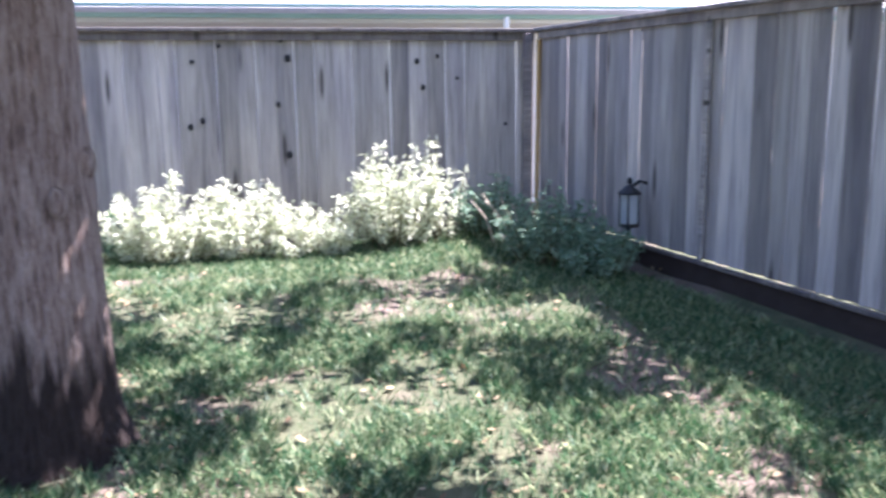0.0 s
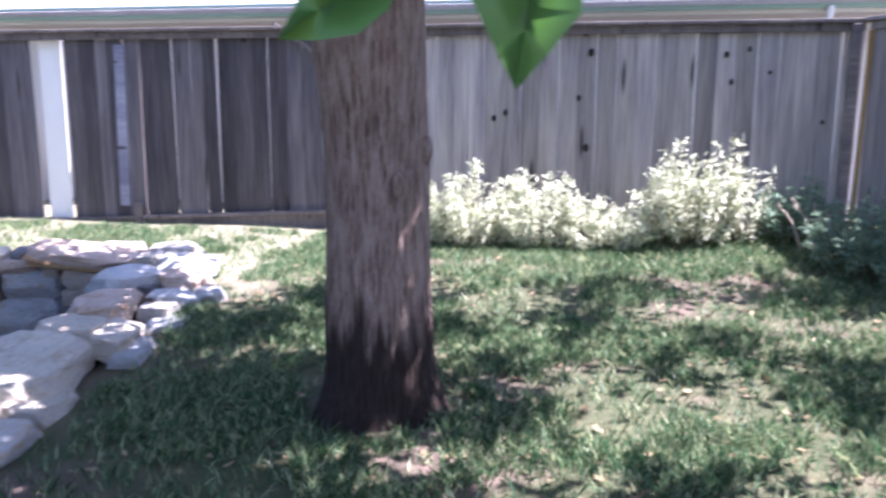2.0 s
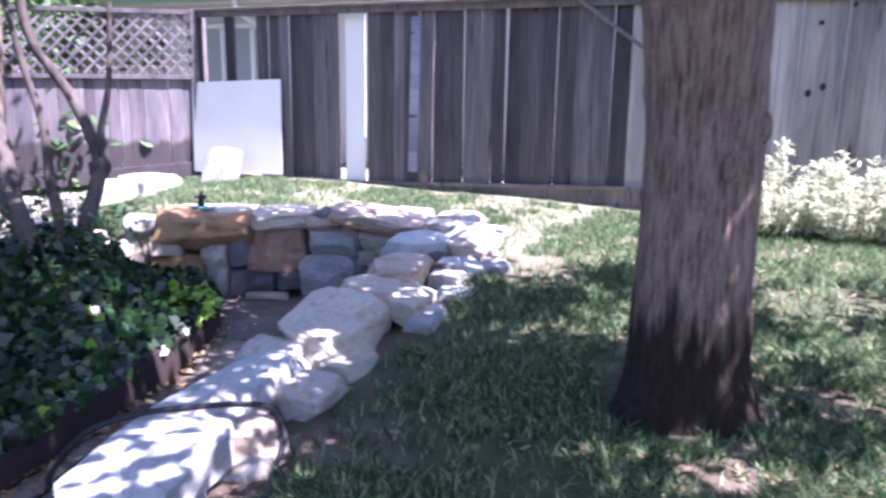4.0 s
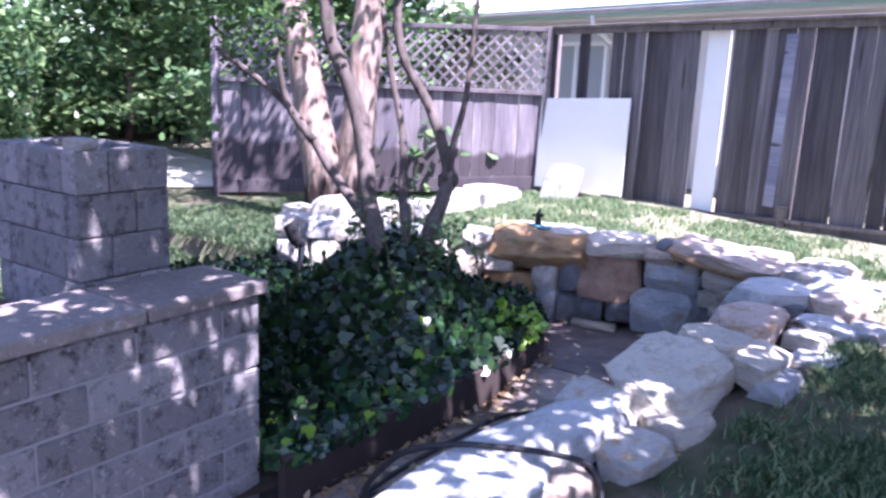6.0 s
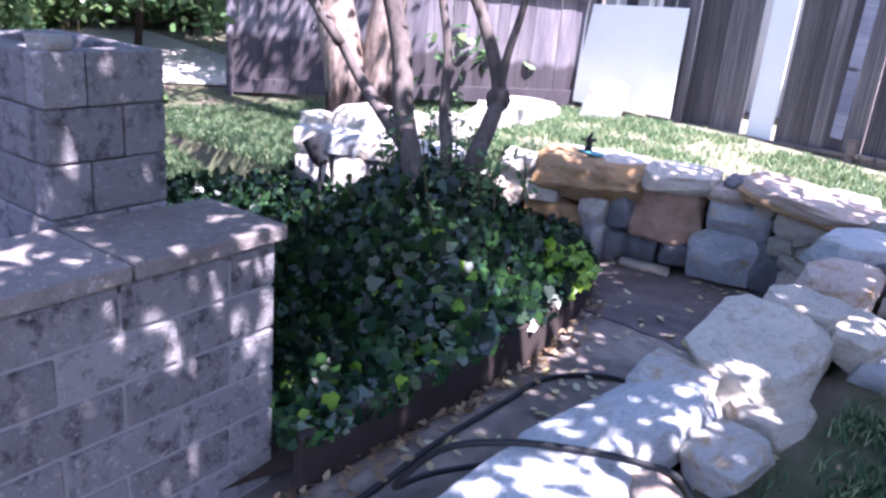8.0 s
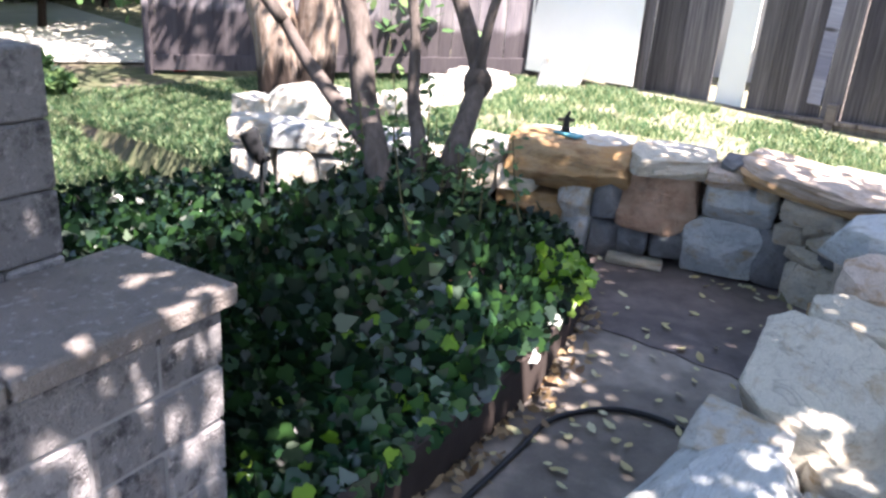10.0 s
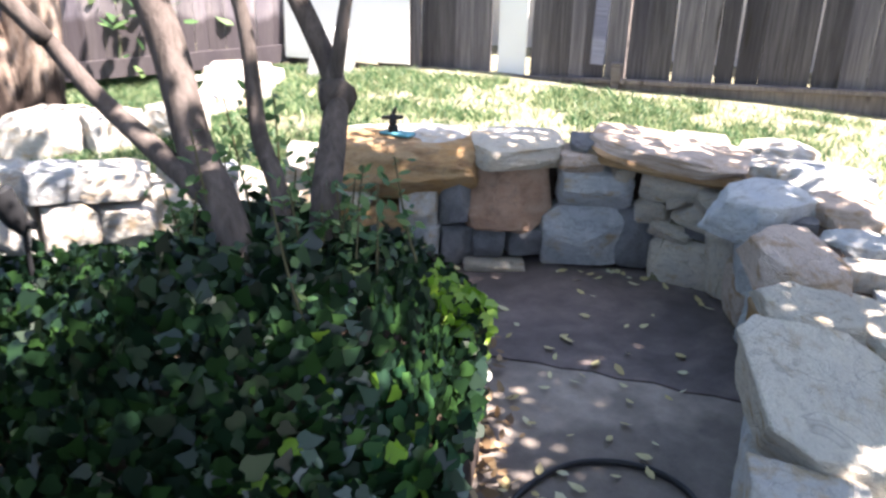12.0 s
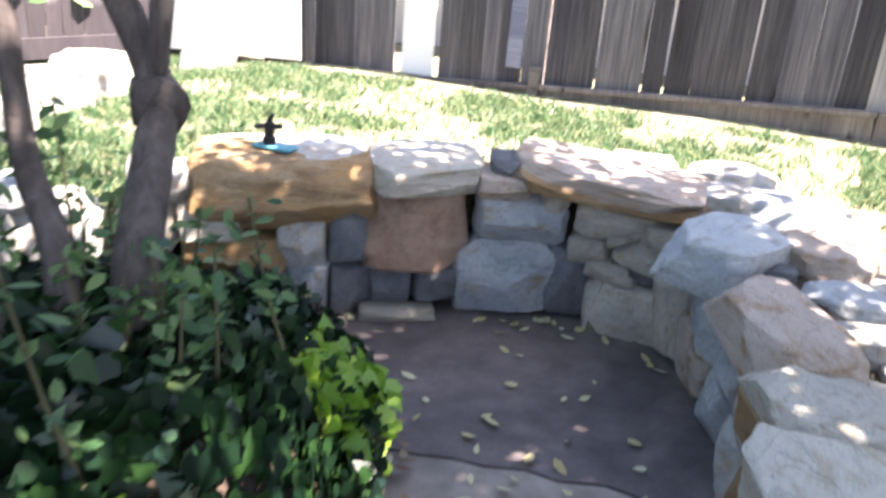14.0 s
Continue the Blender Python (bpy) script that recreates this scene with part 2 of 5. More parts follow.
STONE_GREY = stone_material("grey_stone", (0.42, 0.44, 0.465), (0.60, 0.605, 0.61), (0.46, 0.34, 0.20), 0.6)
STONE_DARK = stone_material("dark_stone", (0.16, 0.16, 0.175), (0.25, 0.25, 0.265), (0.28, 0.26, 0.24), 0.68)
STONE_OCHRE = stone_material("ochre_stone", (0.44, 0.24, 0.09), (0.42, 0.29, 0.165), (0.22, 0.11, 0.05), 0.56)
STONE_BROWN = stone_material("brown_stone", (0.40, 0.225, 0.15), (0.52, 0.355, 0.26), (0.22, 0.12, 0.075), 0.57)
STONE_TAN = stone_material("tan_stone", (0.70, 0.61, 0.49), (0.60, 0.545, 0.47), (0.50, 0.34, 0.17), 0.6)
STONE_PINK = stone_material("pink_stone", (0.67, 0.54, 0.455), (0.56, 0.44, 0.36), (0.42, 0.24, 0.10), 0.57)
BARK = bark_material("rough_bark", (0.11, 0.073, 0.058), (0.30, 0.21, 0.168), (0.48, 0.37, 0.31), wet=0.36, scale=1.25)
SMOOTH_BARK = bark_material("smooth_bark", (0.042, 0.033, 0.03), (0.08, 0.066, 0.06), (0.13, 0.107, 0.098), ridged=0.3, scale=0.5)
PALE_BARK = bark_material("pale_bark", (0.10, 0.065, 0.05), (0.20, 0.145, 0.115), (0.31, 0.25, 0.21), wet=0.1, ridged=0.5, scale=0.4)
BLOCK = block_material("concrete_block", (0.245, 0.227, 0.232), (0.06, 0.055, 0.06))
CAP_BLOCK = block_material("cap_block", (0.24, 0.205, 0.19), (0.175, 0.15, 0.14))
# greens darkened for the shade that the mound lies in
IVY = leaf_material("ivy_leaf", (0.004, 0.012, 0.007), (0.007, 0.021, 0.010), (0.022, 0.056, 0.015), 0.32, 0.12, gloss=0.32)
# lighter copy of the same ivy, skylight at the rim put into its colour
IVY_RIM_LIT = leaf_material("lit_rim_ivy_leaf", (0.008, 0.03, 0.016), (0.018, 0.058, 0.027), (0.06, 0.14, 0.036), 0.25, 0.2, gloss=0.5)
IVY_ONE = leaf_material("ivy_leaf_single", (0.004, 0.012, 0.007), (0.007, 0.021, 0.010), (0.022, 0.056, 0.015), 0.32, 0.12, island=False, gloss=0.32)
# ivy with sunlight put into its colour, lime where the sun strikes
SUNLIT_IVY = leaf_material("sunlit_ivy_leaf", (0.13, 0.27, 0.02), (0.22, 0.40, 0.035), (0.36, 0.52, 0.07), 0.4, 0.5)
CROWN = leaf_material("tree_leaf", (0.03, 0.075, 0.02), (0.055, 0.12, 0.03), (0.09, 0.17, 0.045), 0.5, 0.4)
TWIG_LEAF = leaf_material("twig_leaf", (0.06, 0.15, 0.03), (0.08, 0.19, 0.04), (0.10, 0.22, 0.05), 0.4, 0.5)
SHRUB = leaf_material("dark_shrub_leaf", (0.045, 0.11, 0.045), (0.10, 0.19, 0.075), (0.22, 0.31, 0.13), 0.45, 0.5)
SILVER = leaf_material("silver_leaf", (0.46, 0.50, 0.33), (0.66, 0.68, 0.50), (0.80, 0.80, 0.66), 0.6, 0.4)
SAGE = leaf_material("sage_leaf", (0.10, 0.19, 0.12), (0.17, 0.27, 0.18), (0.26, 0.35, 0.25), 0.6, 0.35)
GRASS = leaf_material("grass_blade", (0.022, 0.085, 0.036), (0.075, 0.16, 0.066), (0.44, 0.47, 0.27), 0.5, 0.35)
DRY_LEAF = leaf_material("dry_leaf", (0.12, 0.07, 0.035), (0.25, 0.16, 0.09), (0.42, 0.31, 0.19), 0.7, 0.2)
LITTER = leaf_material("pale_fallen_leaf", (0.5, 0.4, 0.2), (0.55, 0.5, 0.3), (0.6, 0.56, 0.4), 0.7, 0.2, island=False)


# ---------------------------------------------------------------- mesh helpers
def part(name, bm, material, parent, label="", smooth=None):
    """One bmesh becomes one mesh object under a thing, in the thing's own coordinates."""
    me = bpy.data.meshes.new(name)
    bm.to_mesh(me)
    bm.free()
    return put_mesh(name, me, material, parent, label, smooth)


def put_mesh(name, me, material, parent=None, label="", smooth=None, m=None):
    if material and not me.materials:
        me.materials.append(material)
    if smooth is not None:
        me.shade_smooth()
        if smooth < 180:
            me.set_sharp_from_angle(angle=radians(smooth))
    ob = new(name, me)
    if parent is not None:
        ob.parent = parent
    if m is not None:
        ob.matrix_basis = m
    if label:
        ob["label"] = label
    return ob


def empty(name, m, label, category, group="", kind=""):
    ob = new(name)
    ob.matrix_basis = m
    return tagged(ob, label, category, group, kind)


def put_mesh_data(bm, name):
    me = bpy.data.meshes.new(name)
    bm.to_mesh(me)
    bm.free()
    return me


def box_bm(sx, sy, sz, x=0, y=0, z=0, bevel=0.0, bm=None, rot=None):
    """A box of that size whose centre is at x, y, z."""
    bm = bm or bmesh.new()
    m = Matrix.Translation((x, y, z)) @ (rot or Matrix()) @ Matrix.Diagonal((sx, sy, sz, 1))
    made = bmesh.ops.create_cube(bm, size=1.0, matrix=m)["verts"]
    if bevel:
        es = list({e for v in made for e in v.link_edges})
        bmesh.ops.bevel(bm, geom=es, offset=bevel, segments=1, affect="EDGES")
    return bm


def mesh_np(name, verts, faces_n, corners):
    """A mesh of equal polygons out of arrays: verts (n, 3), corners flat, faces_n corners each."""
    me = bpy.data.meshes.new(name)
    me.vertices.add(len(verts))
    me.vertices.foreach_set("co", np.asarray(verts, dtype=np.float32).ravel())
    me.loops.add(len(corners))
    me.loops.foreach_set("vertex_index", np.asarray(corners, dtype=np.int32))
    count = len(corners) // faces_n
    me.polygons.add(count)
    me.polygons.foreach_set("loop_start", np.arange(count, dtype=np.int32) * faces_n)
    me.polygons.foreach_set("loop_total", np.full(count, faces_n, dtype=np.int32))
    me.update(calc_edges=True)
    me.validate()
    return me


def tube_bm(points, radii, sides=10, bm=None, seed=0, rough=0.0, cap=True):
    """A limb through points with a radius at each."""
    bm = bm or bmesh.new()
    rings = []
    pts = [Vector(p) for p in points]
    for i, p in enumerate(pts):
        d = (pts[min(i + 1, len(pts) - 1)] - pts[max(i - 1, 0)]).normalized()
        side = d.cross(Vector((0.3, 0.9, 0.1))).normalized()
        other = d.cross(side)
        ring = []
        for k in range(sides):
            a = math.tau * k / sides
            r = radii[i]
            if rough:
                r *= 1 + rough * noise.noise(Vector((math.cos(a) * 2.2, math.sin(a) * 2.2, p.length * 1.5 + seed)))
            ring.append(bm.verts.new(p + side * math.cos(a) * r + other * math.sin(a) * r))
        rings.append(ring)
    for a, b in zip(rings, rings[1:]):
        for k in range(sides):
            bm.faces.new((a[k], a[(k + 1) % sides], b[(k + 1) % sides], b[k]))
    if cap:
        bm.faces.new(rings[0][::-1])
        bm.faces.new(rings[-1])
    return bm


def smooth_path(points, steps=6):
    """Catmull-Rom through points."""
    p = [Vector(q) for q in points]
    p = [p[0] * 2 - p[1]] + p + [p[-1] * 2 - p[-2]]
    out = []
    for i in range(1, len(p) - 2):
        for k in range(steps):
            t = k / steps
            a, b, c, d = p[i - 1], p[i], p[i + 1], p[i + 2]
            out.append(0.5 * (2 * b + (c - a) * t + (2 * a - 5 * b + 4 * c - d) * t * t + (3 * b - a - 3 * c + d) * t ** 3))
    out.append(p[-2])
    return out


def limb(points, r0, r1, steps=6, sides=10, rough=0.12, seed=0, bm=None):
    path = smooth_path(points, steps)
    n = len(path) - 1
    return tube_bm(path, [r0 + (r1 - r0) * i / n for i in range(n + 1)], sides, bm, seed, rough)


# ---------------------------------------------------------------- lie of the land
PATIO_Z = -0.03
# inner foot of the dry-stone wall, round the paved yard
FOOT = [(-7.05, 2.6), (-6.55, 3.2), (-6.4, 3.75), (-6.3, 3.97), (-5.42, 4.52), (-4.8, 4.88), (-4.4, 4.95), (-4.05, 4.75), (-3.88, 4.25), (-3.74, 3.6), (-3.62, 2.6), (-3.46, 1.9), (-3.2, 1.2)]
BACK_Y = 7.85
CORNER = Vector((1.9, BACK_Y, 0))
SIDE_END = Vector((4.6, -0.86, 0))


def ramp01(v, a, b):
    t = min(1.0, max(0.0, (v - a) / (b - a)))
    return t * t * (3 - 2 * t)


def lawn_z(x, y):
    z = 0.15 + 0.065 * max(-1.0, min(y, 5.4))
    z += 0.18 * ramp01(x, -1.0, 1.6) * ramp01(y, 5.6, 7.6)
    z -= 0.05 * ramp01(x, 0.5, 3.0) * ramp01(y, 1.5, 3.5)
    west = ramp01(-x, 7.0, 11.5)
    z = z * (1 - west) + west * min(z, -0.03 + 0.06 * max(0.0, y - 4.5))
    z += 0.02 * noise.noise(Vector((x * 0.8, y * 0.8, 0.0)))
    return z


def inside_yard(x, y, margin=0.0):
    """The low ground: paved yard, ivy bed and all west and south of the stone wall."""
    if y < 1.25:
        return x < -3.0 + margin
    if x < -7.05:
        return y < 2.3 + margin
    for (ax, ay), (bx, by) in zip(FOOT, FOOT[1:]):
        if bx > ax and ax <= x <= bx and x < -4.4:
            return y < ay + (by - ay) * (x - ax) / (bx - ax) + margin
    best = None
    for (ax, ay), (bx, by) in zip(FOOT[6:], FOOT[7:]):
        if by <= y <= ay:
            best = ax + (bx - ax) * (y - ay) / (by - ay)
    return best is not None and x < best + margin


def ground_z(x, y):
    low = PATIO_Z - 0.05
    if inside_yard(x, y, 0.34):
        return low if y > 1.1 else low + 0.04
    if y < 1.1 and x < -1.2:
        return low + (lawn_z(x, y) - low) * ramp01(x, -3.0, -1.2)
    return lawn_z(x, y)


def build_ground():
    xs = sorted(set([-400, -120, -50, -30, -22] + [round(-17 + 0.5 * i, 3) for i in range(20)] + [round(-7.6 + 0.1 * i, 3) for i in range(110)] + [3.6, 4, 5, 6, 8, 14, 30, 90, 400]))
    ys = sorted(set([-400, -100, -30, -12, -6, -4, -3, -2] + [round(-1.5 + 0.1 * i, 3) for i in range(100)] + [8.6, 9, 10, 12, 16, 24, 40, 100, 400]))
    verts = [(x, y, ground_z(max(-20, min(8, x)), max(-5, min(9, y))) if abs(x) < 60 else 0.0) for y in ys for x in xs]
    n = len(xs)
    idx = []
    for j in range(len(ys) - 1):
        for i in range(n - 1):
            idx += [j * n + i, j * n + i + 1, (j + 1) * n + i + 1, (j + 1) * n + i]
    me = mesh_np("ground", verts, 4, idx)
    tagged(put_mesh("ground", me, SOIL, smooth=180), "worn lawn soil with bare leaf-strewn patches", "ground", kind="structure")


build_ground()


# ---------------------------------------------------------------- house behind the fence
def build_house():
    h = empty("house", pose(-3.0, 11.6, 0.26), "pale stucco house behind the fence with a shingled roof", "house")
    part("wall", box_bm(26, 4.0, 2.75, 0, 0.2, 1.375), STUCCO, h)
    part("fascia", box_bm(27.0, 0.04, 0.2, 0, -2.32, 2.72, 0.004), WHITE_PAINT, h, "white fascia board")
    # K-shaped gutter
    bm = bmesh.new()
    prof = [(-2.35, 2.66), (-2.43, 2.66), (-2.46, 2.70), (-2.46, 2.76), (-2.49, 2.79), (-2.49, 2.81), (-2.47, 2.81), (-2.44, 2.69), (-2.35, 2.69)]
    a = [bm.verts.new((-13.5, y, z)) for y, z in prof]
    b = [bm.verts.new((13.5, y, z)) for y, z in prof]
    for i in range(len(prof)):
        j = (i + 1) % len(prof)
        bm.faces.new((a[i], a[j], b[j], b[i]))
    bm.faces.new(a[::-1])
    bm.faces.new(b)
    bmesh.ops.recalc_face_normals(bm, faces=bm.faces)
    part("gutter", bm, GUTTER, h, "pale green metal rain gutter")
    for x in (4.9, -7.0):
        part("downpipe", tube_bm([(x, -2.44, 2.68), (x, -2.4, 2.5), (x, -1.95, 2.3), (x, -1.86, 2.1), (x, -1.86, 0)], [0.035] * 5, 8), WHITE_PAINT, h, "white downpipe")
    roof = part("roof", box_bm(27.0, 5.2, 0.06, 0, -0.05, 3.62, rot=Matrix.Rotation(radians(20), 4, "X")), SHINGLE, h, "sun-bleached shingle roof")
    rows = bmesh.new()
    for r in range(22):
        d = -2.55 + 0.19 * r
        x = -13.4 - random.random() * 0.2
        while x < 13.2:
            w = random.uniform(0.18, 0.34)
            t = random.uniform(0.012, 0.03)
            c = Vector((x + w / 2, d + 0.1, 0.035 + t / 2))
            c = Matrix.Rotation(radians(20), 4, "X") @ c
            box_bm(w - 0.008, 0.2, t, c.x, c.y - 0.05, c.z + 3.62, bm=rows, rot=Matrix.Rotation(radians(18.5), 4, "X"))
            x += w
    tagged(part("shingles", rows, SHINGLE, roof, "weathered grey roof shingles"), kind="stuff")
    # window seen through the broken fence
    w = new("window")
    w.matrix_basis = pose(-7.9, -1.83, 1.75)
    w.parent = h
    w["label"] = "white framed house window behind the broken fence"
    for x, z, sx, sz in ((0, 0.55, 1.5, 0.07), (0, -0.55, 1.5, 0.07), (-0.72, 0, 0.07, 1.1), (0.72, 0, 0.07, 1.1), (0.05, 0, 0.05, 1.1)):
        part("frame", box_bm(sx, 0.06, sz, x, -0.03, z, 0.005), WHITE_PAINT, w)
    part("pane", box_bm(1.4, 0.01, 1.06, 0, 0.0, 0), GLASSY, w)


build_house()


# ---------------------------------------------------------------- fences
def board_mesh(width, height, thick=0.019):
    bm = bmesh.new()
    h = height
    pts = [(-width / 2, 0), (width / 2, 0), (width / 2, h), (-width / 2, h)]
    f = [bm.verts.new((x, -thick / 2, z)) for x, z in pts]
    b = [bm.verts.new((x, thick / 2, z)) for x, z in pts]
    bm.faces.new(f)
    bm.faces.new(b[::-1])
    for i in range(4):
        j = (i + 1) % 4
        bm.faces.new((f[j], f[i], b[i], b[j]))
    bmesh.ops.bevel(bm, geom=list(bm.edges), offset=0.003, segments=1, affect="EDGES")
    me = bpy.data.meshes.new("board")
    bm.to_mesh(me)
    bm.free()
    return me


def beam(parent, name, a, b, sx, sz, material, label=""):
    """A squared timber from a to b."""
    a, b = Vector(a), Vector(b)
    d = b - a
    m = Matrix.Translation((a + b) / 2) @ d.to_track_quat("X", "Z").to_matrix().to_4x4()
    ob = part(name, box_bm(d.length, sx, sz, bevel=0.004), material, parent, label)
    ob.matrix_basis = m
    return ob


def rail_z(x):
    """Height of the back fence's bottom rail."""
    if x < -7.4:
        return 0.43
    return 0.43 + 0.27 * min(1.0, (x + 7.4) / 3.7) + 0.06 * ramp01(x, -3.7, 1.88)


def build_back_fence():
    rnd = random.Random(4)
    f = empty("fence_back", pose(0, BACK_Y, 0), "tall weathered grey board fence with missing boards", "fence", kind="structure")
    x = CORNER.x - 0.02
    west = [(w, board_mesh(w, 1.0)) for w in (0.15, 0.185, 0.19, 0.2)]
    east = [(w, board_mesh(w, 1.0)) for w in (0.15, 0.185, 0.19, 0.2)]
    while x > -9.35:
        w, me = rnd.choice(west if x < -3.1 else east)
        c = x - w / 2
        gap = rnd.choice((0.002, 0.002, 0.003, 0.003, 0.005, 0.009, 0.013, 0.016)) if c < -3.3 else rnd.choice((0.001, 0.002, 0.003))
        x -= w + gap
        if -6.9 < c < -6.66 or -9.3 < c < -8.95 or -8.8 < c < -8.25:
            continue
        top = 2.56 + rnd.uniform(-0.01, 0.01)
        foot = rail_z(c) - 0.025 + rnd.uniform(-0.012, 0.012)
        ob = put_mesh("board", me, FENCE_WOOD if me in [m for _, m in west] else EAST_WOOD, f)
        lean = rnd.uniform(-0.5, 0.5)
        ob.matrix_basis = pose(c, rnd.uniform(-0.004, 0.004), foot, 0, -lean, 0) @ Matrix.Diagonal((1, 1, top - foot, 1))
    knot = bmesh.new()
    bmesh.ops.create_uvsphere(knot, u_segments=10, v_segments=6, radius=1.0)
    for kx, kz in [(-4.35, 2.54), (-1.55, 2.35), (-0.69, 2.56), (-0.63, 2.38), (-0.74, 1.93), (-0.65, 1.43), (0.66, 2.35), (0.72, 2.09), (0.87, 2.4), (1.07, 2.18), (1.58, 1.71), (-1.48, 1.78), (-1.6, 1.72), (-1.29, 2.5)]:
        ob = part("knot", knot.copy(), BLACK, f, "dark knot in a board")
        r = rnd.uniform(0.018, 0.032)
        ob.matrix_basis = pose(kx, -0.019, kz) @ Matrix.Diagonal((r, 0.008, r * rnd.uniform(0.9, 1.5), 1))
    beam(f, "top_cap", (-9.45, -0.02, 2.65), (1.95, -0.02, 2.65), 0.14, 0.035, RAIL_WOOD, "flat weathered top cap")
    beam(f, "top_rail", (-9.4, -0.035, 2.595), (1.88, -0.035, 2.595), 0.03, 0.085, RAIL_WOOD)
    for a, b in ((-9.4, -7.6), (-7.59, -5.72), (-5.66, -3.2), (-3.19, 1.88)):
        z0, z1 = rail_z(a), rail_z(b)
        beam(f, "bottom_rail", (a, -0.045, z0), (b, -0.045, z1), 0.07, 0.04, RAIL_WOOD)
        beam(f, "kickboard", (a, -0.012, z0 - 0.14), (b, -0.012, z1 - 0.14), 0.03, 0.24, RAIL_WOOD, "weathered kickboard at the foot")
    for px in (-9.42, -7.6, -5.69, -3.2, -0.7):
        beam(f, "post", (px, 0.06, 0.2), (px, 0.06, 2.63), 0.09, 0.09, RAIL_WOOD)
    beam(f, "post_face", (-5.69, -0.07, 0.38), (-5.69, -0.07, 0.72), 0.05, 0.09, RAIL_WOOD)
    beam(f, "brace", (-3.98, -0.06, 2.7), (-2.75, -0.06, 1.86), 0.02, 0.04, RAIL_WOOD, "thin diagonal brace")
    beam(f, "corner_post", (1.8, -0.05, 0.5), (1.8, -0.05, 2.62), 0.09, 0.09, RAIL_WOOD)
    beam(f, "patch_board", (-6.79, 0.05, 0.5), (-6.78, 0.05, 2.56), 0.015, 0.3, WHITE_PAINT, "white painted board filling a gap")
    beam(f, "blue_board", (-5.9, -0.014, 0.68), (-5.86, -0.014, 2.5), 0.012, 0.13, BLUE_BOARD, "faded bluish board")
    beam(f, "stake", (1.9, -0.1, 0.75), (1.92, -0.08, 2.56), 0.035, 0.05, NEW_WOOD, "fresh yellow timber batten in the corner")


def build_side_fence():
    rnd = random.Random(9)
    d = SIDE_END - CORNER
    ang = math.degrees(math.atan2(d.y, d.x))
    f = empty("fence_side", pose(CORNER.x + 0.03, CORNER.y - 0.02, 0, 0, 0, ang), "weathered grey-brown board fence with knots", "fence", kind="structure")
    L = d.length
    shared = [(w, board_mesh(w, 1.0)) for w in (0.14, 0.15, 0.19)]
    s = 0.06
    while s < L:
        w, me = rnd.choice(shared)
        top = 2.6 - 0.025 * s
        foot = 0.78 - 0.05 * min(s, 5)
        ob = put_mesh("board", me, SIDE_WOOD, f)
        ob.matrix_basis = pose(s + w / 2, rnd.uniform(-0.004, 0.004), foot, 0, rnd.uniform(-0.4, 0.4), 180) @ Matrix.Diagonal((1, 1, top - foot, 1))
        s += w + rnd.choice((0.001, 0.002, 0.003))
    beam(f, "top_cap", (0, -0.02, 2.66), (L, -0.02, 2.66 - 0.025 * L), 0.14, 0.035, RAIL_WOOD)
    beam(f, "top_rail", (0.05, -0.03, 2.6), (L, -0.03, 2.6 - 0.025 * L), 0.03, 0.07, RAIL_WOOD)
    beam(f, "bottom_rail", (0.05, -0.03, 0.75), (5, -0.03, 0.51), 0.05, 0.03, RAIL_WOOD)
    beam(f, "kickboard", (0.05, 0.0, 0.6), (5, 0.0, 0.36), 0.03, 0.3, EDGING, "dark kickboard")
    for s in (2.45, 4.9):
        beam(f, "batten", (s, -0.03, 0.78 - 0.05 * s), (s, -0.03, 2.6 - 0.025 * s), 0.03, 0.045, SIDE_WOOD)


LAT_A, LAT_B = Vector((-9.45, 7.8, 0)), Vector((-13.02, 4.34, 0))


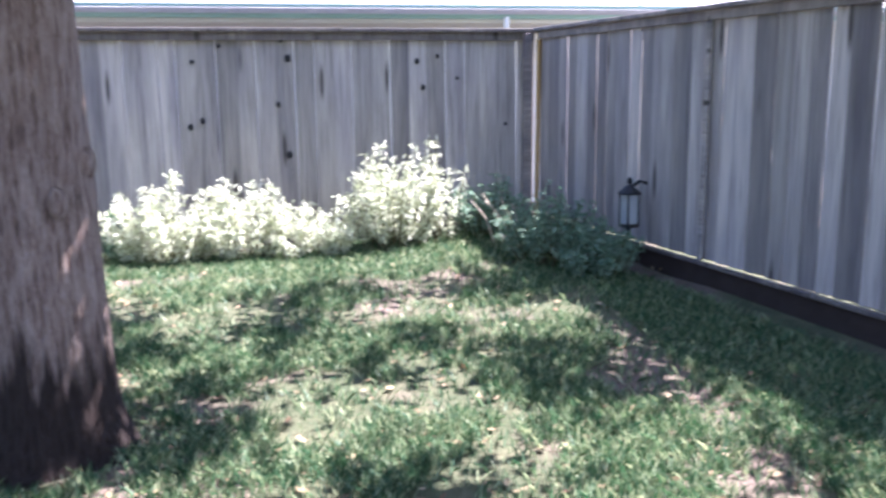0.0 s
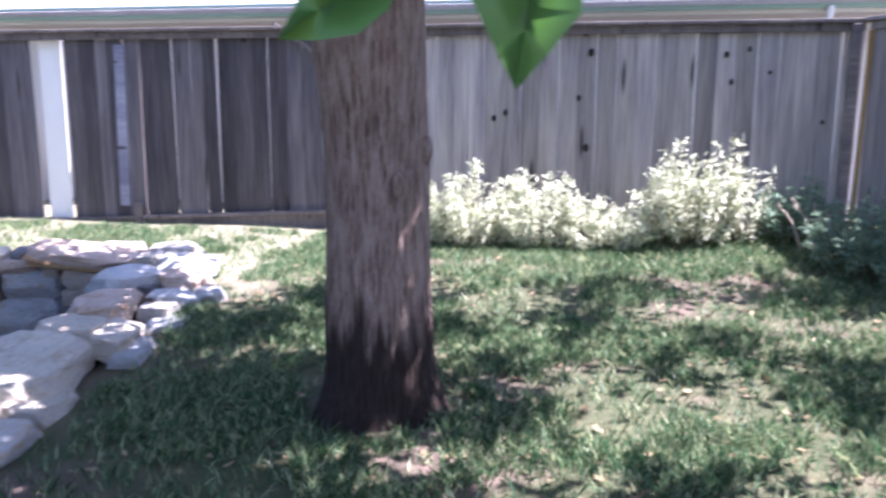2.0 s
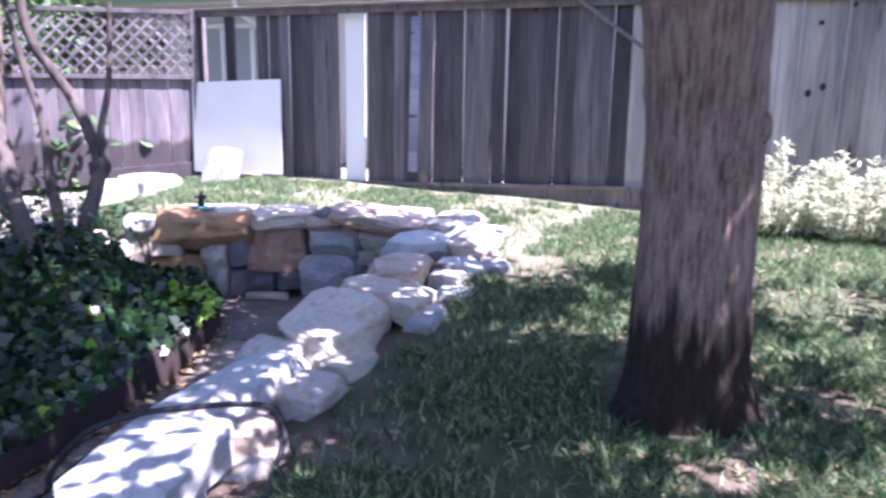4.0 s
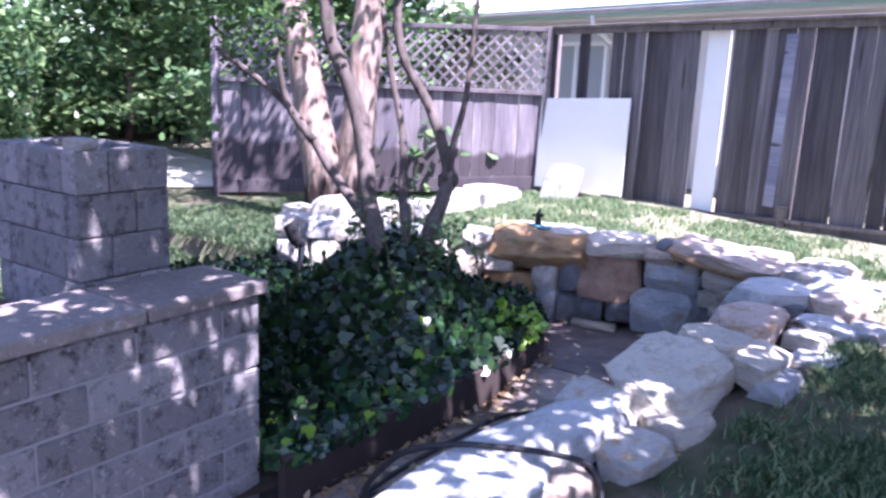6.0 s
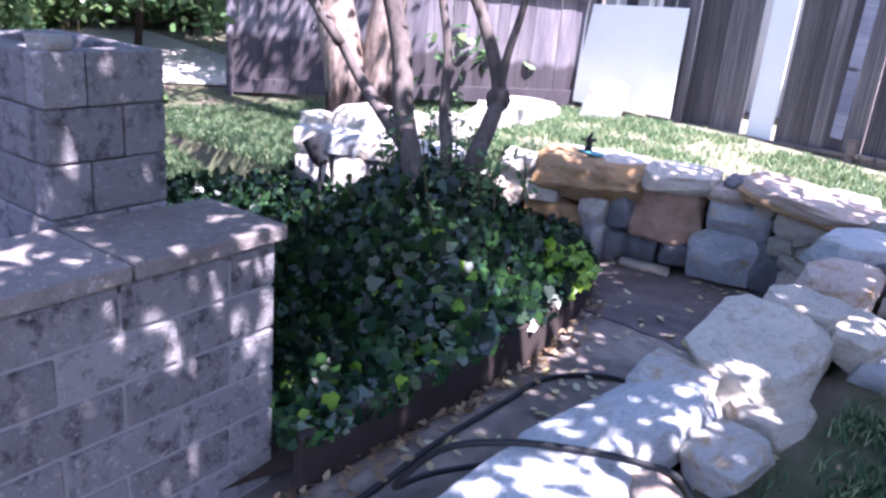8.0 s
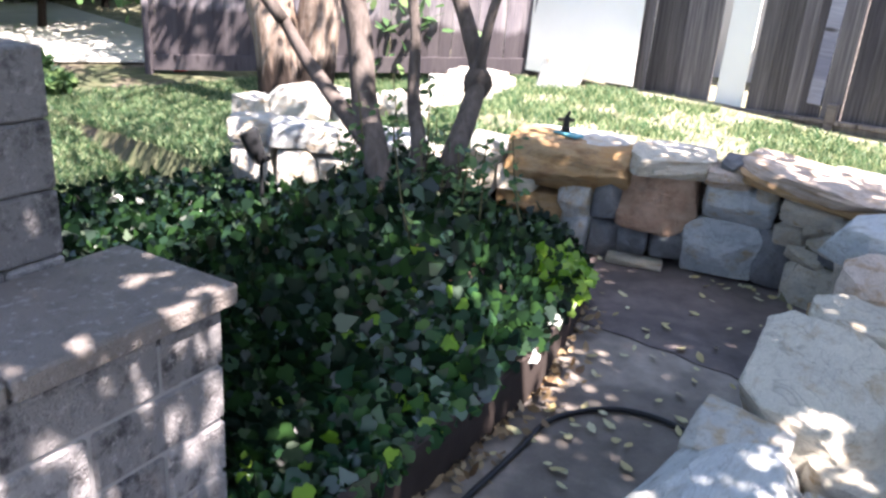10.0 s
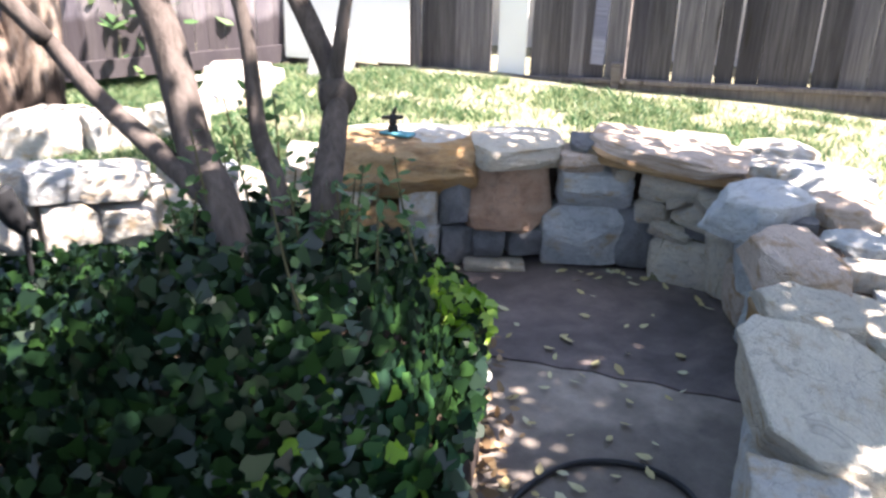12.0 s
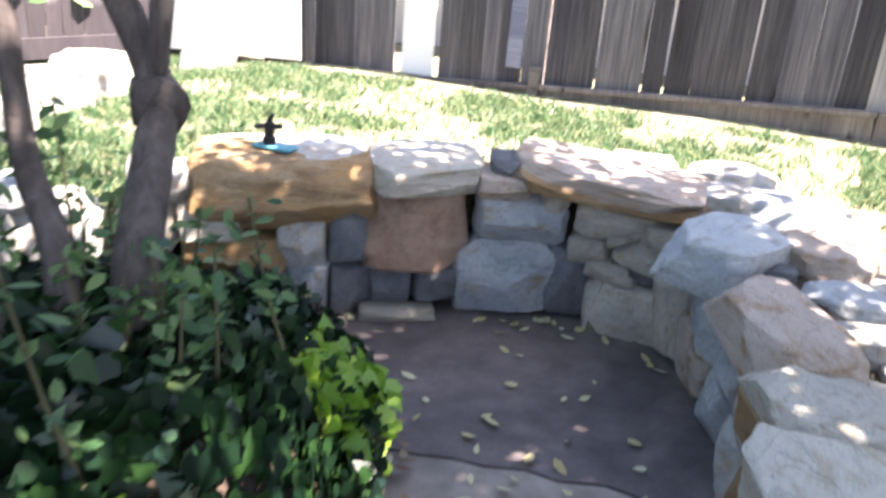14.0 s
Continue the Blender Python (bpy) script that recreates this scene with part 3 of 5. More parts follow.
def build_lattice_fence():
    rnd = random.Random(2)
    d = LAT_B - LAT_A
    L = d.length
    ang = math.degrees(math.atan2(d.y, d.x))
    f = empty("lattice_fence", pose(LAT_A.x, LAT_A.y, 0, 0, 0, ang), "board fence with lattice top, damp stained foot", "fence", kind="structure")
    shared = [(w, board_mesh(w, 1.0)) for w in (0.14, 0.15, 0.18)]

    def foot_at(s):
        return 0.45 - 0.36 * s / L

    s = 0.06
    while s < L - 0.05:
        w, me = rnd.choice(shared)
        ft = foot_at(s) + 0.12
        ob = put_mesh("board", me, LATTICE_WOOD, f)
        ob.matrix_basis = pose(s + w / 2, rnd.uniform(-0.004, 0.004), ft, 0, rnd.uniform(-0.4, 0.4), 180) @ Matrix.Diagonal((1, 1, 1.72 - ft, 1))
        s += w + rnd.choice((0.001, 0.003))
    beam(f, "mid_rail", (0, 0.03, 1.75), (L, 0.03, 1.75), 0.07, 0.06, LATTICE_WOOD)
    beam(f, "top_rail", (0, 0.02, 2.62), (L, 0.02, 2.62), 0.06, 0.06, LATTICE_WOOD)
    beam(f, "kickboard", (0, 0.02, foot_at(0) + 0.03), (L, 0.02, foot_at(L) + 0.03), 0.035, 0.2, LATTICE_WOOD)
    for s in (0.0, L * 0.52, L):
        beam(f, "post", (s, 0.02, foot_at(s) - 0.3), (s, 0.02, 2.66), 0.1, 0.09, LATTICE_WOOD)
    # diagonal lattice, two layers
    lo, hi = 1.79, 2.59
    pitch, w = 0.125, 0.036
    h = hi - lo
    for layer, sign in ((0.012, 1), (0.022, -1)):
        s = -h + 0.03
        while s < L:
            a, b = s, s + h
            a0, b0 = max(a, 0.03), min(b, L - 0.03)
            if b0 - a0 > 0.05:
                za, zb = lo + (a0 - a), lo + (b0 - a)
                if sign < 0:
                    za, zb = hi - (a0 - a), hi - (b0 - a)
                beam(f, "lattice_slat", (a0, layer, za), (b0, layer, zb), 0.008, w, LATTICE_WOOD)
            s += pitch * 1.414


build_back_fence()
build_side_fence()
build_lattice_fence()


def build_leaning_board():
    b = put_mesh("white_panel", bpy.data.meshes.new("white_panel"), None)
    bm = box_bm(1.62, 0.012, 1.24, 0, 0, 0.62, 0.003)
    bm.to_mesh(b.data)
    bm.free()
    b.data.materials.append(WHITE_PAINT)
    b.matrix_basis = pose(-8.64, BACK_Y - 0.17, 0.48, -4, -2.5, 0)
    tagged(b, "large white sheet leaning against the fence", "panel")


build_leaning_board()


def build_far_wall():
    w = part("wall_far", box_bm(0.2, 26, 1.9, 0, 0, 0.95, 0.01), STUCCO, None)
    w.matrix_basis = pose(-24, 2, 0)
    tagged(w, "pale sunlit garden wall beyond the lawn", "wall", kind="structure")


build_far_wall()


def build_sky_blocker():
    """An unseen wall added behind the walker to darken the ivy and western fence."""
    w = part("wall_south", box_bm(11.5, 0.24, 3.3, 0, 0, 1.65, 0.01), plain("shaded_stucco", (0.34, 0.31, 0.28), 0.9, vary=0.2, scale=3.0, bump=0.4), None)
    w.matrix_basis = pose(-8.2, -4.3, -0.1)
    tagged(w, "unseen plain wall added to block the southern sky light", "wall", kind="structure")


build_sky_blocker()


# ---------------------------------------------------------------- paved yard
EDGE = [(-4.1, 1.3), (-4.38, 2.28), (-4.58, 2.9), (-4.85, 3.4), (-5.05, 3.75), (-5.5, 4.1), (-6.2, 4.4)]
CRACK = [(-4.95, 3.62), (-4.78, 3.66), (-4.66, 3.70), (-4.55, 3.71), (-4.42, 3.76), (-4.30, 3.755), (-4.15, 3.81), (-4.02, 3.80), (-3.90, 3.84), (-3.7, 3.86)]


def slab(name, outline, material, z0, z1, label, category):
    bm = bmesh.new()
    lo = [bm.verts.new((x, y, z0)) for x, y in outline]
    hi = [bm.verts.new((x, y, z1)) for x, y in outline]
    bm.faces.new(hi)
    bm.faces.new(lo[::-1])
    n = len(outline)
    for i in range(n):
        j = (i + 1) % n
        bm.faces.new((lo[i], lo[j], hi[j], hi[i]))
    bmesh.ops.recalc_face_normals(bm, faces=bm.faces)
    me = bpy.data.meshes.new(name)
    bm.to_mesh(me)
    bm.free()
    return tagged(put_mesh(name, me, material), label, category, kind="structure")


north = [(x, y + 0.006) for x, y in CRACK] + [(-3.7, 4.1), (-3.85, 4.7), (-4.2, 5.15), (-4.8, 5.1), (-5.4, 4.8), (-6.3, 4.5), (-6.2, 4.3), (-5.5, 4.0), (-5.1, 3.72)]
south = [(x, y - 0.006) for x, y in CRACK[::-1]] + [(-4.85, 3.35), (-4.6, 2.8), (-4.45, 2.28), (-4.35, 1.3), (-3.95, 0.4), (-2.6, -3.4), (-1.9, -3.4), (-2.6, 0.6), (-3.3, 1.4), (-3.5, 2.2), (-3.62, 3.0)]
slab("patio", north, DARK_CONCRETE, PATIO_Z - 0.06, PATIO_Z, "darker concrete paving with leaf litter", "pavement")
slab("patio", south, CONCRETE, PATIO_Z - 0.06, PATIO_Z - 0.003, "cracked dark concrete paving with leaf litter", "pavement")


def build_edging():
    for i, (a, b) in enumerate(zip(EDGE, EDGE[1:])):
        a, b = Vector((*a, PATIO_Z)), Vector((*b, PATIO_Z))
        d = (b - a)
        ob = part("edging_board", box_bm(d.length + 0.02, 0.045, 0.25, 0, 0, 0.125, 0.006), EDGING, None)
        ob.matrix_basis = Matrix.Translation((a + b) / 2) @ pose(0, 0, 0, 0, 0, math.degrees(math.atan2(d.y, d.x)))
        tagged(ob, "rotting dark timber edging of the ivy bed", "edging", "planter edging")


build_edging()


# ---------------------------------------------------------------- stones
def cut_stone(planes, off, blunt, rough):
    """A unit block split along planes (normal, distance), its edges chipped and its faces roughened."""
    bm = bmesh.new()
    bmesh.ops.create_cube(bm, size=1.0)
    for n, d in planes:
        geom = list(bm.verts) + list(bm.edges) + list(bm.faces)
        bmesh.ops.bisect_plane(bm, geom=geom, plane_co=n * d, plane_no=n, clear_outer=True)
        rim = [e for e in bm.edges if e.is_boundary]
        if rim:
            bmesh.ops.holes_fill(bm, edges=rim, sides=0)
    bmesh.ops.remove_doubles(bm, verts=bm.verts, dist=0.03)
    bmesh.ops.recalc_face_normals(bm, faces=bm.faces)
    bmesh.ops.bevel(bm, geom=list(bm.edges), offset=blunt, segments=1, affect="EDGES", clamp_overlap=True)
    bmesh.ops.triangulate(bm, faces=bm.faces)
    for _ in range(3):
        long = [e for e in bm.edges if e.calc_length() > 0.1]
        bmesh.ops.subdivide_edges(bm, edges=long, cuts=1)
        bmesh.ops.triangulate(bm, faces=bm.faces)
    bm.normal_update()
    for v in bm.verts:
        q = v.co * 2.6 + Vector((off, 0, 0))
        v.co = v.co + v.normal * rough * (noise.noise(q) + 0.8 * noise.noise(q * 3.1) + 0.6 * noise.noise(q * 7.0))
    bmesh.ops.recalc_face_normals(bm, faces=bm.faces)
    me = bpy.data.meshes.new("stone")
    bm.to_mesh(me)
    bm.free()
    me.shade_smooth()
    me.set_sharp_from_angle(angle=radians(19))
    return me


def stone_mesh(seed, slab=False):
    """A quarried stone in a unit cube: flat broken faces, blunt edges; a slab keeps its flat bed faces."""
    rnd = random.Random(seed)
    planes = []
    if slab:
        turn = rnd.uniform(0, 360)
        for k in range(7):
            a = radians(turn + k * 51.4 + rnd.uniform(-18, 18))
            planes.append((Vector((math.cos(a), math.sin(a), rnd.uniform(-0.3, 0.35))).normalized(), rnd.uniform(0.46, 0.6)))
        for k in range(4):
            planes.append((Vector((rnd.gauss(0, 0.16), rnd.gauss(0, 0.16), 1)).normalized(), rnd.uniform(0.42, 0.5)))
        for k in range(3):
            a = rnd.uniform(0, math.tau)
            planes.append((Vector((math.cos(a), math.sin(a), rnd.uniform(0.6, 1.1))).normalized(), rnd.uniform(0.5, 0.6)))
    else:
        for k in range(12):
            n = Vector((rnd.gauss(0, 1), rnd.gauss(0, 1), rnd.gauss(0, 0.8))).normalized()
            planes.append((n, rnd.uniform(0.48, 0.66)))
    return cut_stone(planes, rnd.uniform(0, 90), 0.018, 0.016)


SLAB_SHAPES = [stone_mesh(50 + s, True) for s in range(10)]
STONE_SHAPES = [stone_mesh(s) for s in range(14)]
stone_count = [0]


def stone(parent, x, y, z, sx, sy, sz, yaw, material, rx=0.0, ry=0.0, name="stone", label=""):
    """A stone of that size whose centre is at x, y, z."""
    stone_count[0] += 1
    shapes = SLAB_SHAPES if sz < 0.62 * min(sx, sy) else STONE_SHAPES
    me = shapes[(stone_count[0] * 5 + stone_count[0] // 7) % len(shapes)].copy()
    me.materials.append(material)
    ob = put_mesh(name, me, None, parent, label)
    grow = 1.05 if shapes is SLAB_SHAPES else 1.02
    ob.matrix_basis = pose(x, y, z, rx, ry, yaw) @ Matrix.Diagonal((sx * grow, sy * grow, sz * (grow + 0.01), 1))
    return ob


def face_stone_mesh(seed, cuts):
    """A wall stone in a unit cube whose broken face looks towards -y. cuts: how much each face corner (tl, tr, br, bl) is broken off."""
    rnd = random.Random(seed)
    planes = []
    for (sx, sz), c in zip(((-1, 1), (1, 1), (1, -1), (-1, -1)), cuts):
        k = rnd.uniform(0.7, 1.4)
        n = Vector((sx * k, rnd.uniform(-0.25, 0.1), sz)).normalized()
        planes.append((n, (0.5 * k + 0.5) / math.hypot(k, 1) * (1 - c)))
    for k in range(5):
        n = Vector((rnd.gauss(0, 0.3), -1, rnd.gauss(0, 0.3))).normalized()
        planes.append((n, rnd.uniform(0.41, 0.5)))
    for sx, sz in ((0, 1), (0, -1), (1, 0), (-1, 0)):
        planes.append((Vector((sx + rnd.gauss(0, 0.06), rnd.uniform(-0.5, -0.2), sz + rnd.gauss(0, 0.06))).normalized(), rnd.uniform(0.5, 0.56)))
    return cut_stone(planes, rnd.uniform(0, 90), 0.026, 0.018)


def build_stone_wall():
    w = empty("stone_wall", Matrix(), "dry-stacked wall of mixed quarry stones round the yard", "stone wall")
    rnd = random.Random(77)
    count = [0]

    def s(x, y, z, wd, dp, h, yaw, mat, cuts=None, ry=0.0):
        # x, y: middle of the stone's face
        count[0] += 1
        a = radians(yaw + 90)
        cuts = [c + 0.045 for c in cuts or [rnd.choice((0.04, 0.08, 0.13, 0.2)) for _ in range(4)]]
        ry += rnd.uniform(-5, 5) if wd < 0.45 else rnd.uniform(-1.5, 1.5)
        me = face_stone_mesh(count[0] * 3 + 1, cuts)
        me.materials.append(mat)
        ob = put_mesh("stone", me, None, w)
        ob.matrix_basis = pose(x + math.cos(a) * dp * 0.44, y + math.sin(a) * dp * 0.44, z, 0, ry, yaw) @ Matrix.Diagonal((wd * 1.04, dp, h * 1.04, 1))

    C, L = STONE_CREAM, STONE_BLUE
    W, G, D, O, B, T, P = STONE_WHITE, STONE_GREY, STONE_DARK, STONE_OCHRE, STONE_BROWN, STONE_TAN, STONE_PINK
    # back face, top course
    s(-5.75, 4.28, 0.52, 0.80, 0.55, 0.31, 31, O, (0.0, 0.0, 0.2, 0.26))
    # the thin white slabs are added as the sunlit tops of the stones below
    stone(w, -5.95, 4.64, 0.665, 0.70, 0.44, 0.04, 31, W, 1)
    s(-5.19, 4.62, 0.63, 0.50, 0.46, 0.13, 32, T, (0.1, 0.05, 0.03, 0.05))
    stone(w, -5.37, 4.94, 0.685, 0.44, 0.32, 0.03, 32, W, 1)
    s(-4.93, 4.86, 0.67, 0.14, 0.3, 0.09, 22, D)
    s(-4.91, 4.80, 0.597, 0.25, 0.3, 0.12, 22, P, (0.02, 0.2, 0.03, 0.2))
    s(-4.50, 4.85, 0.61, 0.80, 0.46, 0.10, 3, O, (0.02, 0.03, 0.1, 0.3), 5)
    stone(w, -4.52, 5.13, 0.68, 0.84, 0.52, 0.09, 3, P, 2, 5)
    # second course
    s(-6.03, 4.13, 0.411, 0.27, 0.3, 0.17, 33, T, (0.05, 0.1, 0.05, 0.1))
    s(-5.94, 4.18, 0.253, 0.43, 0.3, 0.16, 33, O, (0.04, 0.06, 0.04, 0.1))
    s(-5.69, 4.34, 0.309, 0.22, 0.3, 0.24, 31, W, (0.2, 0.06, 0.05, 0.1))
    s(-5.51, 4.45, 0.372, 0.19, 0.3, 0.29, 31, D, (0.12, 0.1, 0.05, 0.03))
    s(-5.26, 4.60, 0.385, 0.53, 0.42, 0.40, 33, B, (0.07, 0.02, 0.14, 0.14))
    s(-4.83, 4.84, 0.449, 0.42, 0.35, 0.23, 22, G, (0.04, 0.16, 0.1, 0.06))
    s(-4.69, 4.89, 0.552, 0.13, 0.3, 0.09, 22, T)
    s(-4.44, 4.92, 0.503, 0.37, 0.3, 0.16, -2, T, (0.03, 0.14, 0.2, 0.1))
    s(-4.54, 4.92, 0.351, 0.18, 0.3, 0.13, 3, T)
    s(-4.40, 4.92, 0.425, 0.12, 0.3, 0.08, 0, T)
    s(-4.25, 4.89, 0.465, 0.19, 0.3, 0.13, -23, T)
    s(-4.29, 4.89, 0.365, 0.31, 0.3, 0.12, -17, T, (0.05, 0.1, 0.1, 0.2))
    s(-4.42, 4.92, 0.247, 0.26, 0.3, 0.12, 0, T, (0.03, 0.2, 0.05, 0.2))
    # foot course
    s(-6.02, 4.13, 0.07, 0.24, 0.3, 0.20, 33, T)
    s(-5.85, 4.24, 0.073, 0.24, 0.3, 0.20, 32, G, (0.2, 0.05, 0.05, 0.05))
    s(-5.67, 4.35, 0.095, 0.20, 0.3, 0.26, 31, G, (0.18, 0.03, 0.03, 0.05))
    s(-5.50, 4.45, 0.095, 0.19, 0.3, 0.23, 31, D, (0.04, 0.04, 0.04, 0.04))
    s(-5.34, 4.55, 0.115, 0.19, 0.3, 0.18, 34, D, (0.08, 0.08, 0.04, 0.04))
    s(-5.15, 4.68, 0.115, 0.24, 0.3, 0.18, 33, D, (0.05, 0.1, 0.05, 0.1))
    s(-4.87, 4.81, 0.155, 0.47, 0.35, 0.36, 23, G, (0.17, 0.1, 0.1, 0.03))
    # dark stone colour used here for the shadow in the wall's bend
    s(-4.62, 4.93, 0.165, 0.22, 0.3, 0.36, 14, D, (0.1, 0.1, 0.1, 0.1))
    s(-4.36, 4.90, 0.085, 0.40, 0.3, 0.28, -10, T, (0.2, 0.16, 0.05, 0.05))
    s(-4.15, 4.82, 0.17, 0.24, 0.3, 0.42, -42, T, (0.1, 0.1, 0.05, 0.1))
    s(-4.30, 4.91, 0.30, 0.2, 0.3, 0.1, -20, D)
    s(-5.28, 4.52, -0.008, 0.34, 0.14, 0.05, 33, T, (0.1, 0.1, 0.02, 0.02))
    # west of the ochre stone, half hidden by the ivy
    s(-6.26, 3.98, 0.10, 0.30, 0.3, 0.26, 40, G)
    s(-6.25, 4.0, 0.36, 0.26, 0.3, 0.24, 40, T)
    s(-6.2, 4.03, 0.56, 0.26, 0.3, 0.16, 40, W)
    for k, (x, y, z, wd, h, yaw) in enumerate(((-6.38, 3.72, 0.14, 0.36, 0.28, 70), (-6.40, 3.66, 0.42, 0.42, 0.26, 66), (-6.5, 3.36, 0.14, 0.36, 0.3, 60), (-6.48, 3.36, 0.44, 0.32, 0.28, 58), (-6.6, 3.10, 0.40, 0.26, 0.24, 46), (-6.64, 3.06, 0.62, 0.34, 0.15, 46), (-6.76, 2.90, 0.42, 0.26, 0.26, 46), (-6.80, 2.86, 0.64, 0.3, 0.15, 46), (-6.95, 2.70, 0.42, 0.26, 0.28, 46), (-6.96, 2.68, 0.65, 0.28, 0.16, 50), (-6.7, 2.96, 0.16, 0.5, 0.26, 46), (-6.96, 2.66, 0.16, 0.4, 0.26, 46), (-6.44, 3.5, 0.60, 0.36, 0.13, 62))):
        s(x, y, z, wd, 0.3, h, yaw, (W, W, G, W, W)[k % 5])
    # east face of the yard, turning towards the lawn
    s(-4.02, 4.62, 0.10, 0.34, 0.3, 0.26, -64, P)
    s(-3.99, 4.56, 0.32, 0.36, 0.28, 0.34, -66, L, (0.05, 0.1, 0.1, 0.1))
    s(-3.91, 4.30, 0.10, 0.34, 0.28, 0.27, -74, L)
    s(-3.88, 4.18, 0.31, 0.34, 0.28, 0.22, -76, G)
    s(-3.83, 3.98, 0.09, 0.32, 0.28, 0.25, -78, W)
    s(-3.80, 3.86, 0.30, 0.32, 0.28, 0.2, -78, W)
    s(-3.77, 3.66, 0.11, 0.34, 0.28, 0.28, -80, O)
    s(-3.75, 3.54, 0.32, 0.26, 0.24, 0.18, -80, W)
    s(-3.72, 3.32, 0.13, 0.34, 0.28, 0.32, -80, L)
    s(-3.68, 2.96, 0.13, 0.40, 0.28, 0.32, -80, W)
    s(-3.62, 2.56, 0.12, 0.40, 0.28, 0.28, -78, T)
    s(-3.55, 2.16, 0.11, 0.44, 0.28, 0.28, -76, W)
    s(-3.44, 1.70, 0.10, 0.46, 0.26, 0.26, -70, G)
    s(-3.28, 1.30, 0.08, 0.40, 0.26, 0.24, -68, W)
    # caps of the east arm, from the back corner to its end by the hose
    stone(w, -3.95, 4.76, 0.55, 0.36, 0.50, 0.20, -28, L, 3, 2)
    stone(w, -4.02, 5.24, 0.62, 0.26, 0.30, 0.14, 10, W)
    stone(w, -3.72, 5.30, 0.60, 0.44, 0.36, 0.14, 20, L, 0, 3)
    stone(w, -4.0, 5.60, 0.63, 0.40, 0.34, 0.12, -10, W)
    stone(w, -4.40, 5.46, 0.65, 0.32, 0.28, 0.12, 15, W)
    stone(w, -3.56, 4.94, 0.53, 0.36, 0.38, 0.16, -20, P, 0, 6)
    stone(w, -3.73, 4.68, 0.50, 0.12, 0.12, 0.10, 0, D)
    stone(w, -3.46, 4.60, 0.46, 0.36, 0.26, 0.16, -12, L, 0, 4)
    stone(w, -3.28, 4.78, 0.42, 0.26, 0.3, 0.2, 10, G)
    stone(w, -3.42, 4.34, 0.43, 0.22, 0.22, 0.16, 10, W)
    stone(w, -3.26, 4.20, 0.36, 0.26, 0.34, 0.18, 10, G)
    stone(w, -3.71, 4.16, 0.515, 0.34, 0.72, 0.17, 19, P, 0, 5)
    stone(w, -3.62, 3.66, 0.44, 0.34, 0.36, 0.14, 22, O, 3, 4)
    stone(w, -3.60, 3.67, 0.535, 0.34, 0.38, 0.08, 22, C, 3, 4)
    stone(w, -3.36, 3.74, 0.45, 0.24, 0.5, 0.15, 14, C, 0, 5)
    stone(w, -3.20, 3.66, 0.34, 0.2, 0.4, 0.2, 14, G)
    stone(w, -3.48, 3.14, 0.46, 0.48, 0.80, 0.21, 19, C, 2, 3)
    stone(w, -3.47, 2.58, 0.42, 0.28, 0.34, 0.17, 16, W, 2, 2)
    stone(w, -3.36, 2.20, 0.40, 0.32, 1.02, 0.17, 8, L, 3, -2)
    stone(w, -3.15, 1.56, 0.385, 0.42, 0.80, 0.15, 14, L, 2, 1)
    stone(w, -3.07, 2.00, 0.36, 0.2, 0.26, 0.11, 30, P)
    stone(w, -3.12, 2.48, 0.33, 0.22, 0.36, 0.14, 10, W, 0, 8)
    stone(w, -3.22, 2.90, 0.36, 0.26, 0.40, 0.12, 16, C, 0, 6)
    stone(w, -3.20, 2.84, 0.24, 0.26, 0.5, 0.18, 10, D)
    stone(w, -2.98, 1.92, 0.25, 0.2, 0.3, 0.14, 20, W)
    stone(w, -2.94, 1.42, 0.23, 0.22, 0.36, 0.16, 20, G)
    # hearting behind the faces
    for x, y, sx, sy, yaw in ((-5.72, 4.78, 1.3, 0.26, 31), (-4.6, 5.26, 0.7, 0.24, 8), (-3.66, 4.66, 0.22, 0.7, 14), (-3.56, 3.6, 0.2, 1.1, 12), (-3.40, 2.5, 0.26, 1.2, 10), (-3.2, 1.6, 0.26, 0.7, 16), (-6.45, 4.25, 0.4, 0.3, 40), (-6.62, 3.5, 0.3, 0.7, -20), (-6.95, 2.98, 0.6, 0.24, 46)):
        top = 0.5 if y > 4.65 else 0.3
        ob = part("rubble_fill", box_bm(sx, sy, top + 0.1, 0, 0, 0, 0.05), PLANTER_SOIL, w, "packed soil and rubble between the stones")
        ob.matrix_basis = pose(x, y, (top - 0.1) / 2, 0, 0, yaw)


build_stone_wall()


